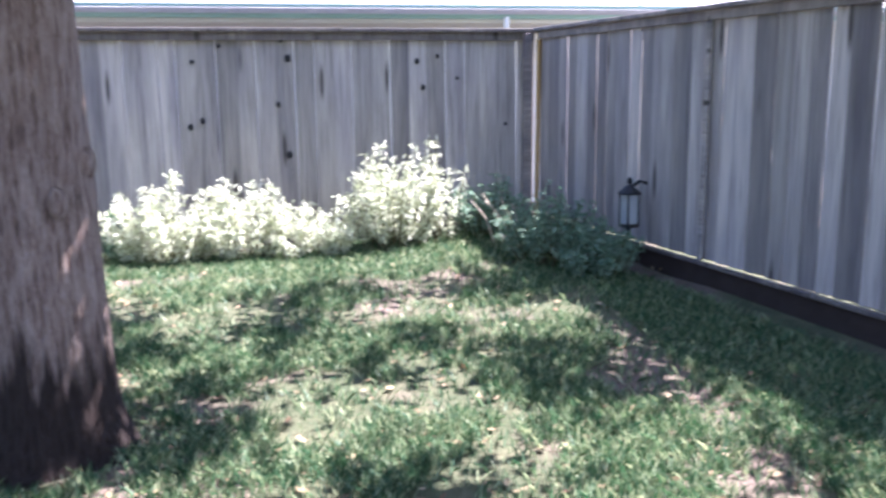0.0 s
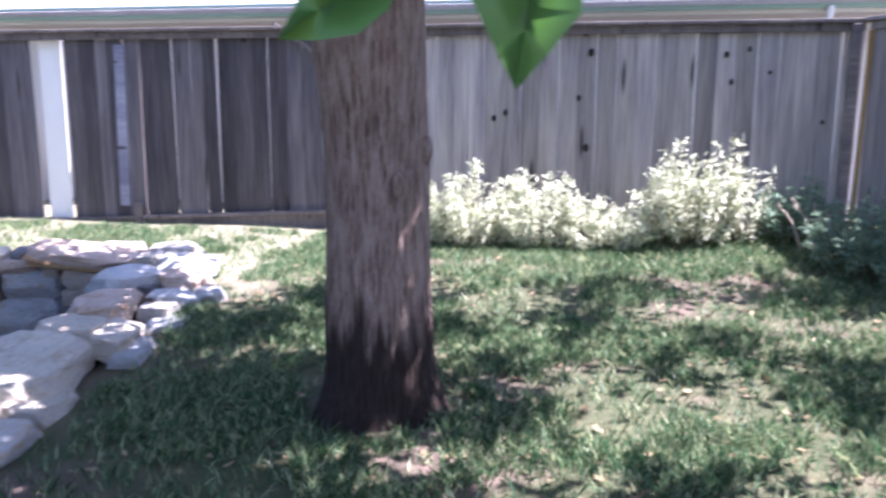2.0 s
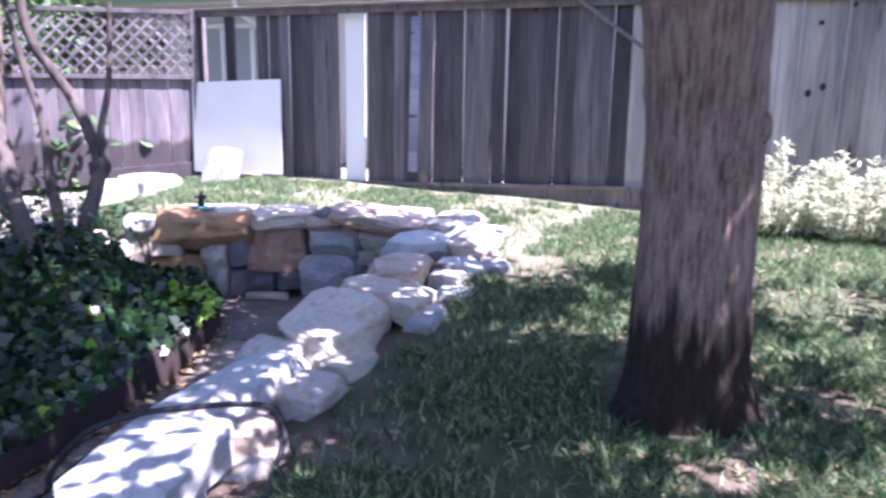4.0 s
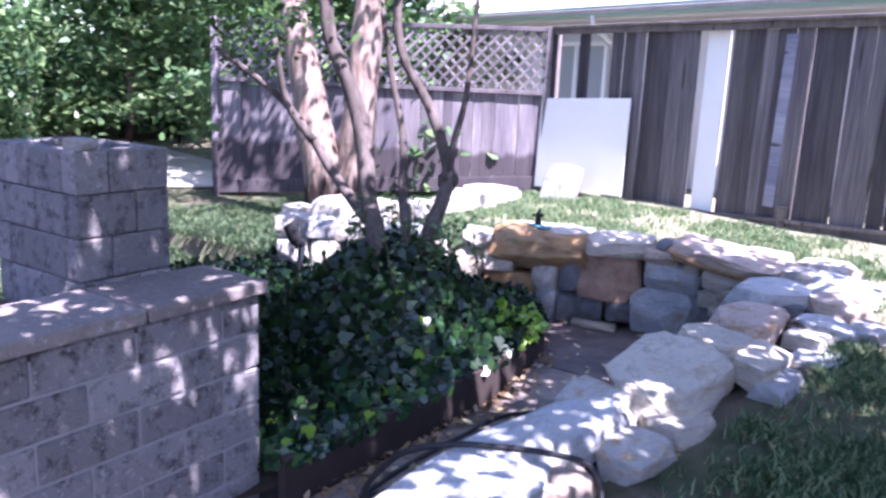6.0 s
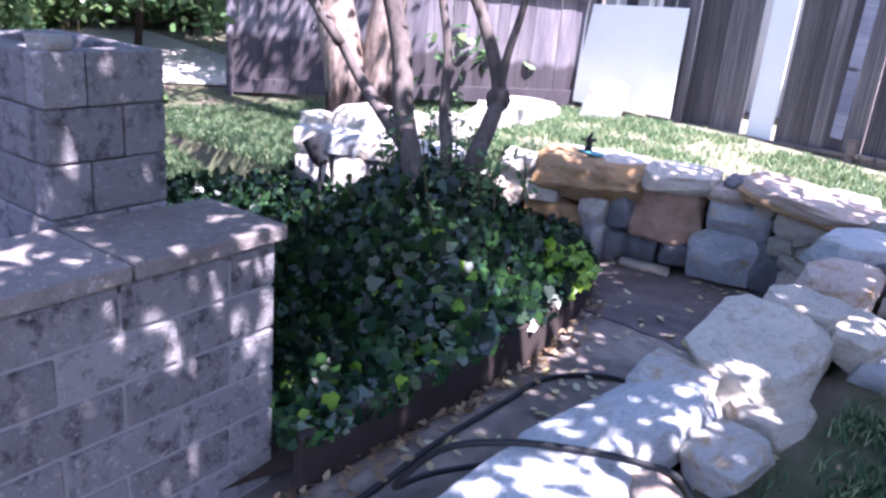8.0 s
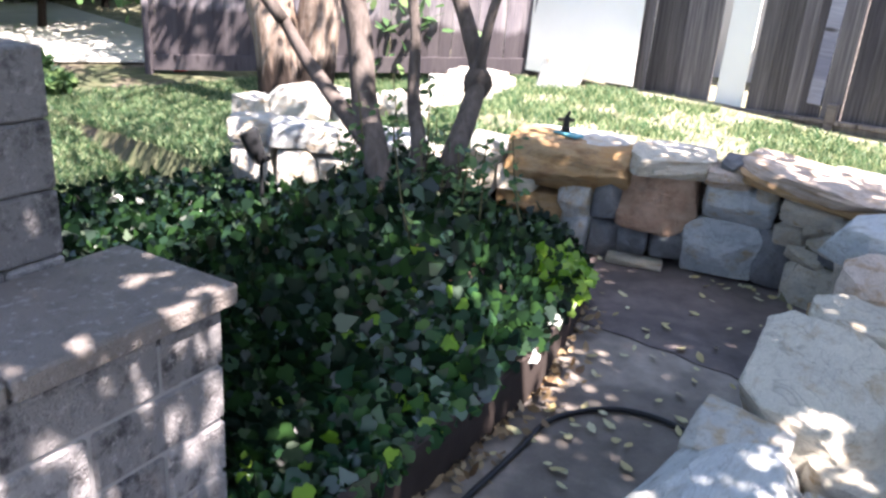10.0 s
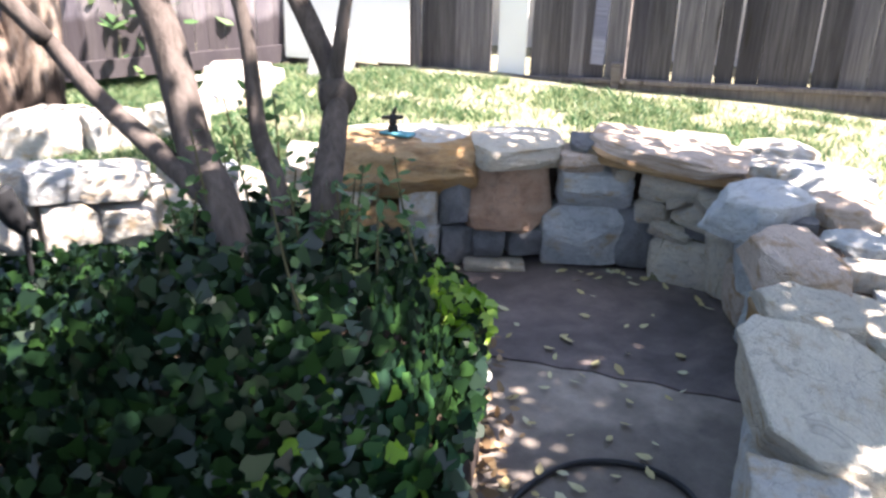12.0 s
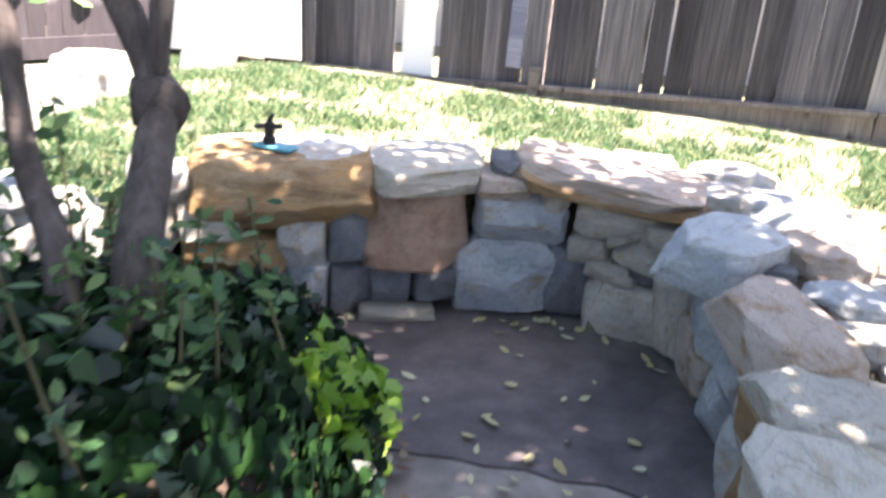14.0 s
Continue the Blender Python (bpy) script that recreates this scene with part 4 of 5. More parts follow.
def build_loose_rocks():
    def rock(x, y, sx, sy, sz, yaw, mat, label, rx=0, ry=0, lift=0.42):
        ob = stone(None, x, y, ground_z(x, y) + sz * lift, sx, sy, sz, yaw, mat, rx, ry, "rock")
        tagged(ob, label, "rock")

    pale = "pale sunlit boulder stacked near the ivy bed"
    for x, y, sx, sy, sz, yaw in ((-8.35, 3.95, 0.5, 0.4, 0.34, 30), (-8.0, 4.2, 0.38, 0.34, 0.28, 70), (-8.66, 3.66, 0.34, 0.34, 0.28, 10), (-7.72, 4.5, 0.36, 0.32, 0.25, 10), (-8.75, 4.15, 0.4, 0.3, 0.26, 60)):
        rock(x, y, sx, sy, sz, yaw, STONE_WHITE, pale)
    flat = "flat pale stone lying in the sun before the fence"
    for x, y, sx, sy, sz, yaw in ((-8.9, 6.4, 0.7, 0.45, 0.25, 30), (-8.3, 5.6, 0.6, 0.4, 0.25, 50), (-9.4, 6.9, 0.6, 0.4, 0.22, 45), (-8.6, 6.0, 0.6, 0.45, 0.25, 10), (-8.1, 5.2, 0.5, 0.4, 0.25, 80)):
        rock(x, y, sx, sy, sz, yaw, STONE_WHITE, flat)
    rock(-8.45, 7.25, 0.42, 0.3, 0.48, 25, STONE_GREY, "grey pointed rock leaning by the white sheet", 0, 12)


build_loose_rocks()


# ---------------------------------------------------------------- block wall and pillar
BLOCK_AT = pose(-4.19, 1.29, 0, 0, 0, -160.7)


def block(parent, x0, x1, y0, y1, z0, z1, material, name="block", g=0.006):
    bm = box_bm(x1 - x0 - 2 * g, y1 - y0 - 2 * g, z1 - z0 - 2 * g, (x0 + x1) / 2, (y0 + y1) / 2, (z0 + z1) / 2, 0.007)
    return part(name, bm, material, parent)


def build_block_wall():
    w = empty("block_wall", BLOCK_AT, "grey split-face concrete block planter wall with flat caps", "block wall")
    part("core", box_bm(0.29, 4.4, 0.95, 0.19, 2.247, 0.44), MORTAR, w, "pale mortar in the joints")
    z = PATIO_Z
    for c in range(6):
        z1 = z + 0.163
        y = 0.03
        first = True
        while y < 4.5:
            ln = (0.2 if c % 2 else 0.4) if first else 0.4
            block(w, 0.03, 0.35, y, y + ln, z, z1, BLOCK)
            y += ln
            first = False
        z = z1
    y = 0.0
    while y < 4.5:
        ln = 0.6
        block(w, 0.0, 0.44, y, y + ln, z, z + 0.068, CAP_BLOCK, "cap_stone")
        y += ln
    # filled bed behind the wall
    part("planter_soil", box_bm(1.8, 3.8, 0.06, 1.36, 2.55, 0.84), PLANTER_SOIL, w, "dark soil with dead leaves")
    block(w, 0.46, 2.3, 4.42, 4.6, 0.0, 0.9, BLOCK, "end_wall")
    block(w, 2.26, 2.5, 0.6, 4.6, 0.0, 0.9, BLOCK, "rear_wall")
    return w


def build_pillar():
    p = empty("block_pillar", BLOCK_AT, "hollow square chimney-like stack of grey concrete blocks", "pillar")
    x0, x1, y0, y1, t = 0.445, 1.08, 0.17, 0.6, 0.10
    z = PATIO_Z
    part("liner", box_bm(x1 - x0 - 0.21, y1 - y0 - 0.21, 0.9, (x0 + x1) / 2, (y0 + y1) / 2, 0.45), PLANTER_SOIL, p, "dark filled core")
    courses = 9
    h = (1.55 - PATIO_Z) / courses
    for c in range(courses):
        z1 = z + h
        o = 0.0 if c % 2 else 0.12
        mid = y0 + 0.16 + o
        for a, b in ((y0, mid), (mid, y1)):
            block(p, x0, x0 + t, a, b, z, z1, BLOCK, g=0.002)
            block(p, x1 - t, x1, a, b, z, z1, BLOCK, g=0.002)
        for a, b in ((x0 + t, x0 + 0.3 + o), (x0 + 0.3 + o, x1 - t)):
            block(p, a, b, y0, y0 + t, z, z1, BLOCK, g=0.002)
            block(p, a, b, y1 - t, y1, z, z1, BLOCK, g=0.002)
        z = z1
    r = stone(None, 0, 0, 0, 0.1, 0.07, 0.05, 30, STONE_WHITE, name="pebble")
    r.matrix_basis = BLOCK_AT @ pose(0.51, 0.53, 1.57, 0, 0, 20) @ Matrix.Diagonal((0.11, 0.08, 0.05, 1))
    tagged(r, "small pale stone lying on the pillar's rim", "pebble")


build_block_wall()
build_pillar()


# ---------------------------------------------------------------- leaves in bulk
def leaf_cloud(centres, normals, sizes, rng, shape, droop=0.25):
    """Arrays of leaves: shape is a fan outline in the leaf's plane (x along the leaf). Returns verts and flat corners."""
    n = len(centres)
    k = len(shape)
    nrm = normals / np.linalg.norm(normals, axis=1, keepdims=True)
    ref = rng.normal(size=(n, 3))
    a = np.cross(nrm, ref)
    a /= np.linalg.norm(a, axis=1, keepdims=True) + 1e-9
    b = np.cross(nrm, a)
    sh = np.array(shape)
    out = (centres[:, None, :] + sizes[:, None, None] * (sh[None, :, 0, None] * a[:, None, :] + sh[None, :, 1, None] * b[:, None, :]))
    out -= (droop * sizes[:, None, None] * (sh[None, :, 0, None] ** 2 + sh[None, :, 1, None] ** 2) * nrm[:, None, :])
    return out.reshape(-1, 3), np.arange(n * k, dtype=np.int32)


OVAL = [(-0.5, 0.0), (-0.2, -0.26), (0.2, -0.22), (0.55, 0.0), (0.2, 0.22), (-0.2, 0.26)]
BROAD = [(-0.5, 0.0), (-0.46, -0.1), (-0.32, -0.24), (-0.12, -0.32), (0.1, -0.29), (0.3, -0.19), (0.48, -0.08), (0.64, 0.0), (0.48, 0.08), (0.3, 0.19), (0.1, 0.29), (-0.12, 0.32), (-0.32, 0.24), (-0.46, 0.1)]
NARROW = [(-0.5, 0.0), (0.0, -0.13), (0.55, 0.0), (0.0, 0.13)]
IVY_SHAPE = [(-0.36, 0.0), (-0.45, -0.2), (-0.3, -0.36), (-0.06, -0.44), (0.1, -0.29), (0.34, -0.17), (0.62, 0.0), (0.34, 0.17), (0.1, 0.29), (-0.06, 0.44), (-0.3, 0.36), (-0.45, 0.2)]


def cloud_part(name, centres, normals, sizes, rng, shape, material, parent, label="", droop=0.25):
    v, c = leaf_cloud(np.asarray(centres), np.asarray(normals), np.asarray(sizes), rng, shape, droop)
    me = mesh_np(name, v, len(shape), c)
    return put_mesh(name, me, material, parent, label)


def crown_points(rng, clumps, per, spread):
    """Leaves gathered in clumps: centres (n, 3) and normals."""
    c = np.repeat(np.asarray(clumps), per, axis=0)
    d = rng.normal(size=c.shape)
    d[:, 2] *= 0.55
    p = c + d * spread * rng.uniform(0.5, 1.1, size=(len(c), 1))
    nrm = rng.normal(size=c.shape) * 0.6 + np.array([0, 0, 0.9])
    return p, nrm


# ---------------------------------------------------------------- lawn tree
def build_lawn_tree():
    t = empty("tree", pose(-1.55, 3.25, 0.36), "broad lawn tree, ridged brown bark damp at the foot", "tree")
    bm = bmesh.new()
    # trunk with a flared foot
    sides = 40
    prev = None
    for i in range(34):
        z = -0.25 + i * 0.1
        f = max(0.0, 1 - (z + 0.05) / 0.34)
        cx = -0.06 * ramp01(z, 0.9, 2.4) - 0.12 * max(0, z - 2.2)
        r0 = 0.27 - 0.02 * ramp01(z, 0.3, 1.0) + 0.035 * ramp01(z, 1.3, 2.2)
        ring = []
        for k in range(sides):
            a = math.tau * k / sides
            r = r0 * (1 + 0.42 * f * f * (0.75 + 0.5 * math.cos(3 * a + 0.4)))
            r *= 1 + 0.045 * noise.noise(Vector((math.cos(a) * 5, math.sin(a) * 5, z * 1.2))) + 0.06 * noise.noise(Vector((math.cos(a) * 1.2, math.sin(a) * 1.2, z * 1.5 + 7)))
            ring.append(bm.verts.new((cx + r * math.cos(a), r * math.sin(a), z)))
        if prev:
            for k in range(sides):
                bm.faces.new((prev[k], prev[(k + 1) % sides], ring[(k + 1) % sides], ring[k]))
        prev = ring
    bm.faces.new(prev)
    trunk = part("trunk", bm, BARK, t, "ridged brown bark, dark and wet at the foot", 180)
    # healed branch scars
    for z, a in ((1.44, 196), (1.30, -4), (1.14, -50)):
        x, y = 0.235 * math.cos(radians(a)), 0.235 * math.sin(radians(a))
        ring = bmesh.new()
        for k in range(3):
            bmesh.ops.create_uvsphere(ring, u_segments=12, v_segments=8, radius=0.075 - 0.016 * k, matrix=Matrix.Translation((x * (1 + 0.03 * k), y * (1 + 0.03 * k), z + 0.004 * k)) @ Matrix.Diagonal((0.5, 0.8, 1.0, 1)))
        part("branch_scar", ring, BARK, trunk, "knobbly healed branch scar", 180)
    ends = []
    rnd = random.Random(3)
    for i, (dx, dy, h) in enumerate(((2.6, 0.3, 2.6), (-1.4, 1.2, 2.8), (0.9, -2.0, 2.7), (3.4, -1.6, 2.9), (2.6, 1.6, 2.7), (-1.5, -1.6, 2.8), (1.0, 1.4, 3.4))):
        top = Vector((-0.3, 0, 2.95))
        e = top + Vector((dx, dy, h - 1.0))
        path = [top, top + Vector((dx * 0.3, dy * 0.3, 0.55)), top + Vector((dx * 0.7, dy * 0.7, h * 0.5)), e]
        part("limb", limb(path, 0.1, 0.025, 5, 9, 0.15, i), BARK, t, "", 180)
        ends += path[1:]
    rng = np.random.default_rng(5)
    clumps = []
    while len(clumps) < 150:
        x, y, z = rng.uniform(-3.2, 7.4), rng.uniform(-4.2, 3.35), rng.uniform(2.75, 5.0)
        if y + 3.17 > 5.5 + 0.5 * rng.random():
            continue
        if noise.noise(Vector((x * 0.6, y * 0.6, 3.3))) < -0.12:
            continue
        clumps.append((x, y, z))
    # clumps from here on are added overhead, unseen, to shade chosen ground
    while len(clumps) < 315:
        x, y, z = rng.uniform(-3.5, 0.9), rng.uniform(-3.8, 1.5), rng.uniform(2.9, 4.6)
        clumps.append((x, y, z))
    while len(clumps) < 345:
        clumps.append((rng.uniform(0.5, 2.6), rng.uniform(-0.6, 0.5), rng.uniform(2.9, 4.4)))
    while len(clumps) < 376:
        clumps.append((rng.uniform(-1.7, 0.4), rng.uniform(-0.4, 1.05), rng.uniform(3.0, 4.6)))
    while len(clumps) < 416:
        clumps.append((rng.uniform(1.5, 3.8), rng.uniform(-2.6, -0.6), rng.uniform(3.0, 4.4)))
    clumps += [(rng.uniform(4.2, 6.3), rng.uniform(0.2, 2.9), rng.uniform(3.1, 4.4)) for _ in range(28)]
    clumps += [(rng.uniform(2.8, 5.2), rng.uniform(-2.3, -0.8), rng.uniform(3.1, 4.4)) for _ in range(16)]
    clumps += [(rng.uniform(0.8, 2.3), rng.uniform(-2.7, -0.2), rng.uniform(3.2, 4.4)) for _ in range(44)]
    # crown thinned out of view so that the sun reaches the wall's capstones
    thin = random.Random(8)
    clumps = [c for c in clumps if not (-3.72 < c[0] - 1.6 - (c[2] - 0.07) * 0.577 < -2.9 and 0.8 < c[1] + 3.1 < 4.6 and thin.random() < 0.86)]
    clumps = [c for c in clumps if not (-7.4 < c[0] - 1.6 - c[2] * 0.577 < -5.9 and thin.random() < 0.7)]
    clumps += [(rng.uniform(-0.95, -0.15), rng.uniform(0.7, 1.7), rng.uniform(3.2, 4.2)) for _ in range(13)]
    clumps += [(rng.uniform(-2.5, -2.05) + 0.577 * (z - 0.05), rng.uniform(-2.1, 0.1), z) for z in rng.uniform(3.0, 4.2, 16)]
    clumps += [(rng.uniform(-1.2, 0.8), rng.uniform(-4.8, -2.0), rng.uniform(3.2, 4.4)) for _ in range(18)]
    clumps += [(rng.uniform(-3.8, -2.3) + 0.577 * (z - 0.3), rng.uniform(1.2, 2.2), z) for z in rng.uniform(3.0, 4.2, 14)]
    # a gap cut in the clumps so that the sun reaches the ivy's rim
    clumps = [c for c in clumps if not (-5.0 < c[0] - 1.55 - (c[2] + 0.15) * 0.577 < -4.35 and 2.8 < c[1] + 3.25 < 4.0 and thin.random() < 0.75)]
    p, nrm = crown_points(rng, clumps, 90, 0.24)
    cloud_part("crown", p, nrm, rng.uniform(0.09, 0.15, len(p)), rng, OVAL, CROWN, t, "spreading crown of broad green leaves, its unseen clumps set for shade")
    # low twig whose leaves hang into the walker's view
    rp, lp = Vector([1.003, -3.27, 1.525]), Vector([0.898, -3.32, 1.545])
    tw = part("low_twig", limb([(0.6, -1.6, 2.6), (0.85, -2.6, 2.2), rp + Vector((-0.03, 0.03, 0.22)), rp + Vector((-0.02, 0.0, 0.085))], 0.012, 0.002, 5, 6, 0, 1), BARK, t, "thin hanging twig")
    for tip, axis, size in ((rp, (-0.12, 0.1, -1.0), 0.075), (lp, (-0.75, -0.1, -0.55), 0.06)):
        axis = Vector(axis).normalized()
        side = axis.cross(Vector((0.1, -1.0, 0.35))).normalized()
        up = side.cross(axis)
        bm = bmesh.new()
        rib = [bm.verts.new(tip + axis * (u - 0.64) * size + up * 0.1 * size * math.sin(3 * u)) for u in (-0.5, -0.2, 0.1, 0.4, 0.64)]
        for sgn in (1, -1):
            rim = [rib[0]] + [bm.verts.new(tip + axis * (u - 0.64) * size + side * sgn * w * size + up * (0.16 * w + 0.02 * math.sin(9 * u)) * size) for u, w in ((-0.42, 0.16), (-0.2, 0.33), (0.1, 0.36), (0.4, 0.17))] + [rib[4]]
            for a, b in (((0,), (1,)), ((0, 1), (1, 2)), ((1, 2), (2, 3)), ((2, 3), (3, 4)), ((3, 4), (4,))):
                vs = [rib[k] for k in a] + [rim[k] if k < 5 else rib[4] for k in reversed(b)]
                bm.faces.new(list(dict.fromkeys(vs))) if len(dict.fromkeys(vs)) > 2 else None
        part("leaf", bm, TWIG_LEAF, tw, "broad pointed green leaf", 180)


# ---------------------------------------------------------------- ivy bed
def edge_x(y):
    """The east rim of the ivy bed at y."""
    for (ax, ay), (bx, by) in zip(EDGE, EDGE[1:]):
        if ay <= y <= by:
            return ax + (bx - ax) * (y - ay) / (by - ay)
    return EDGE[0][0] if y < EDGE[0][1] else EDGE[-1][0]


def ivy_height(x, y):
    d = math.hypot((x + 5.3) / 0.78, (y - 2.6) / 0.8)
    h = 0.14 + 0.68 * math.exp(-d * d * 1.15)
    h += 0.10 * ramp01(-x, 5.6, 6.6)
    e = edge_x(y) - x
    h = max(h * (0.55 + 0.45 * ramp01(e, -0.05, 0.35)), 0.17)
    return h + 0.05 * noise.noise(Vector((x * 3, y * 3, 1.0)))


def build_ivy():
    t = empty("ivy_bed", pose(0, 0, 0), "mound of dark glossy ivy spilling over its edging", "ivy")
    xs = np.arange(-7.4, -4.0, 0.1)
    ys = np.arange(0.9, 4.5, 0.1)
    verts, idx, keep = [], [], {}
    for j, y in enumerate(ys):
        for i, x in enumerate(xs):
            keep[(i, j)] = len(verts)
            ok = x < edge_x(y) - 0.03
            verts.append((x if ok else edge_x(y) - 0.03, y, ivy_height(min(x, edge_x(y) - 0.05), y) - 0.1))
    for j in range(len(ys) - 1):
        for i in range(len(xs) - 1):
            if xs[i] < edge_x(ys[j]) and xs[i] < edge_x(ys[j + 1]):
                idx += [keep[(i, j)], keep[(i + 1, j)], keep[(i + 1, j + 1)], keep[(i, j + 1)]]
    put_mesh("bed_soil", mesh_np("bed_soil", verts, 4, idx), PLANTER_SOIL, t, "dark soil and stems under the leaves", 180)
    rng = np.random.default_rng(8)
    near_c, near_n, far_c, far_n, rim_c, rim_n = [], [], [], [], [], []
    n = 0
    while n < 18000:
        x, y = rng.uniform(-7.4, -3.95), rng.uniform(0.95, 4.25)
        e = edge_x(y)
        if x > e + 0.04 or y > 3.0 + (x + 7.4) * 0.75 or (x > -4.75 and y < 1.25):
            continue
        n += 1
        z = ivy_height(x, y) + rng.normal(0.0, 0.03) + (rng.uniform(0, 0.06))
        if x > e - 0.1:
            z = 0.17 + rng.uniform(0.0, 1.0) * max(0.06, ivy_height(e - 0.15, y) - 0.12)
        s = 0.06
        gx = (ivy_height(x + s, y) - ivy_height(x - s, y)) / (2 * s)
        gy = (ivy_height(x, y + s) - ivy_height(x, y - s)) / (2 * s)
        nv = np.array([-gx + 0.5, -gy - 0.5, 0.16]) + rng.normal(0, 0.4, 3)
        if abs(x + 4.7) < 0.35 and abs(y - 2.5) < 0.95 and len(near_c) < 300:
            near_c.append((x, y, z))
            near_n.append(nv)
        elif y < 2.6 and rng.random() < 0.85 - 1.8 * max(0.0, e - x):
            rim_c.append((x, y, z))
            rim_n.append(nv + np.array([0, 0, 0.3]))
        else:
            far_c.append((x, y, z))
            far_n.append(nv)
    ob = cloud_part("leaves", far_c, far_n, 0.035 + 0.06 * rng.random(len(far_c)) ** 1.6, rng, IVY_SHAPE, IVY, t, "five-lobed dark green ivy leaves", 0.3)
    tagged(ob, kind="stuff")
    tagged(cloud_part("rim_leaves", rim_c, rim_n, 0.04 + 0.06 * rng.random(len(rim_c)) ** 1.4, rng, IVY_SHAPE, IVY_RIM_LIT, t, "glossy ivy leaves over the edging, coloured lighter for the skylight", 0.3), kind="stuff")
    # brighter coloured leaves painted in as sunlit patches along the rim
    yc, yn = [], []
    for k in range(160):
        a, r = rng.uniform(0, math.tau), 0.3 * math.sqrt(rng.random())
        y = 3.5 + 1.2 * r * math.sin(a)
        x = edge_x(y) - 0.08 + 0.6 * r * math.cos(a)
        yc.append((x, y, ivy_height(x, y) + 0.05 + rng.uniform(-0.03, 0.06)))
        yn.append(rng.normal(0, 0.5, 3) + np.array([0.5, -0.1, 0.8]))
    for k in range(48):
        y = rng.uniform(1.35, 2.5)
        x = edge_x(y) - rng.uniform(-0.02, 0.5)
        yc.append((x, y, ivy_height(x, y) + 0.03 + rng.uniform(-0.03, 0.05)))
        yn.append(rng.normal(0, 0.5, 3) + np.array([0.4, -0.4, 0.6]))
    tagged(cloud_part("young_leaves", yc, yn, rng.uniform(0.05, 0.1, len(yc)), rng, IVY_SHAPE, SUNLIT_IVY, t, "ivy leaves coloured bright yellow-green as if in sun"), kind="stuff")
    one = []
    for k in range(6):
        v, c = leaf_cloud(np.zeros((1, 3)), np.array([[0, 0, 1.0]]), np.array([1.0]), np.random.default_rng(40 + k), IVY_SHAPE, 0.15 + 0.06 * k)
        one.append(mesh_np("ivy_leaf", v, len(IVY_SHAPE), c))
    for k, (c, nv) in enumerate(zip(near_c, near_n)):
        q = Vector(nv).to_track_quat("Z", "Y").to_matrix().to_4x4()
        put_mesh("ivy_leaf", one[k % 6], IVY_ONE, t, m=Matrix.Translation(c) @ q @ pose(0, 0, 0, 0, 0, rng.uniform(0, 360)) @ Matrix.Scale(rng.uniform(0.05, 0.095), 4))


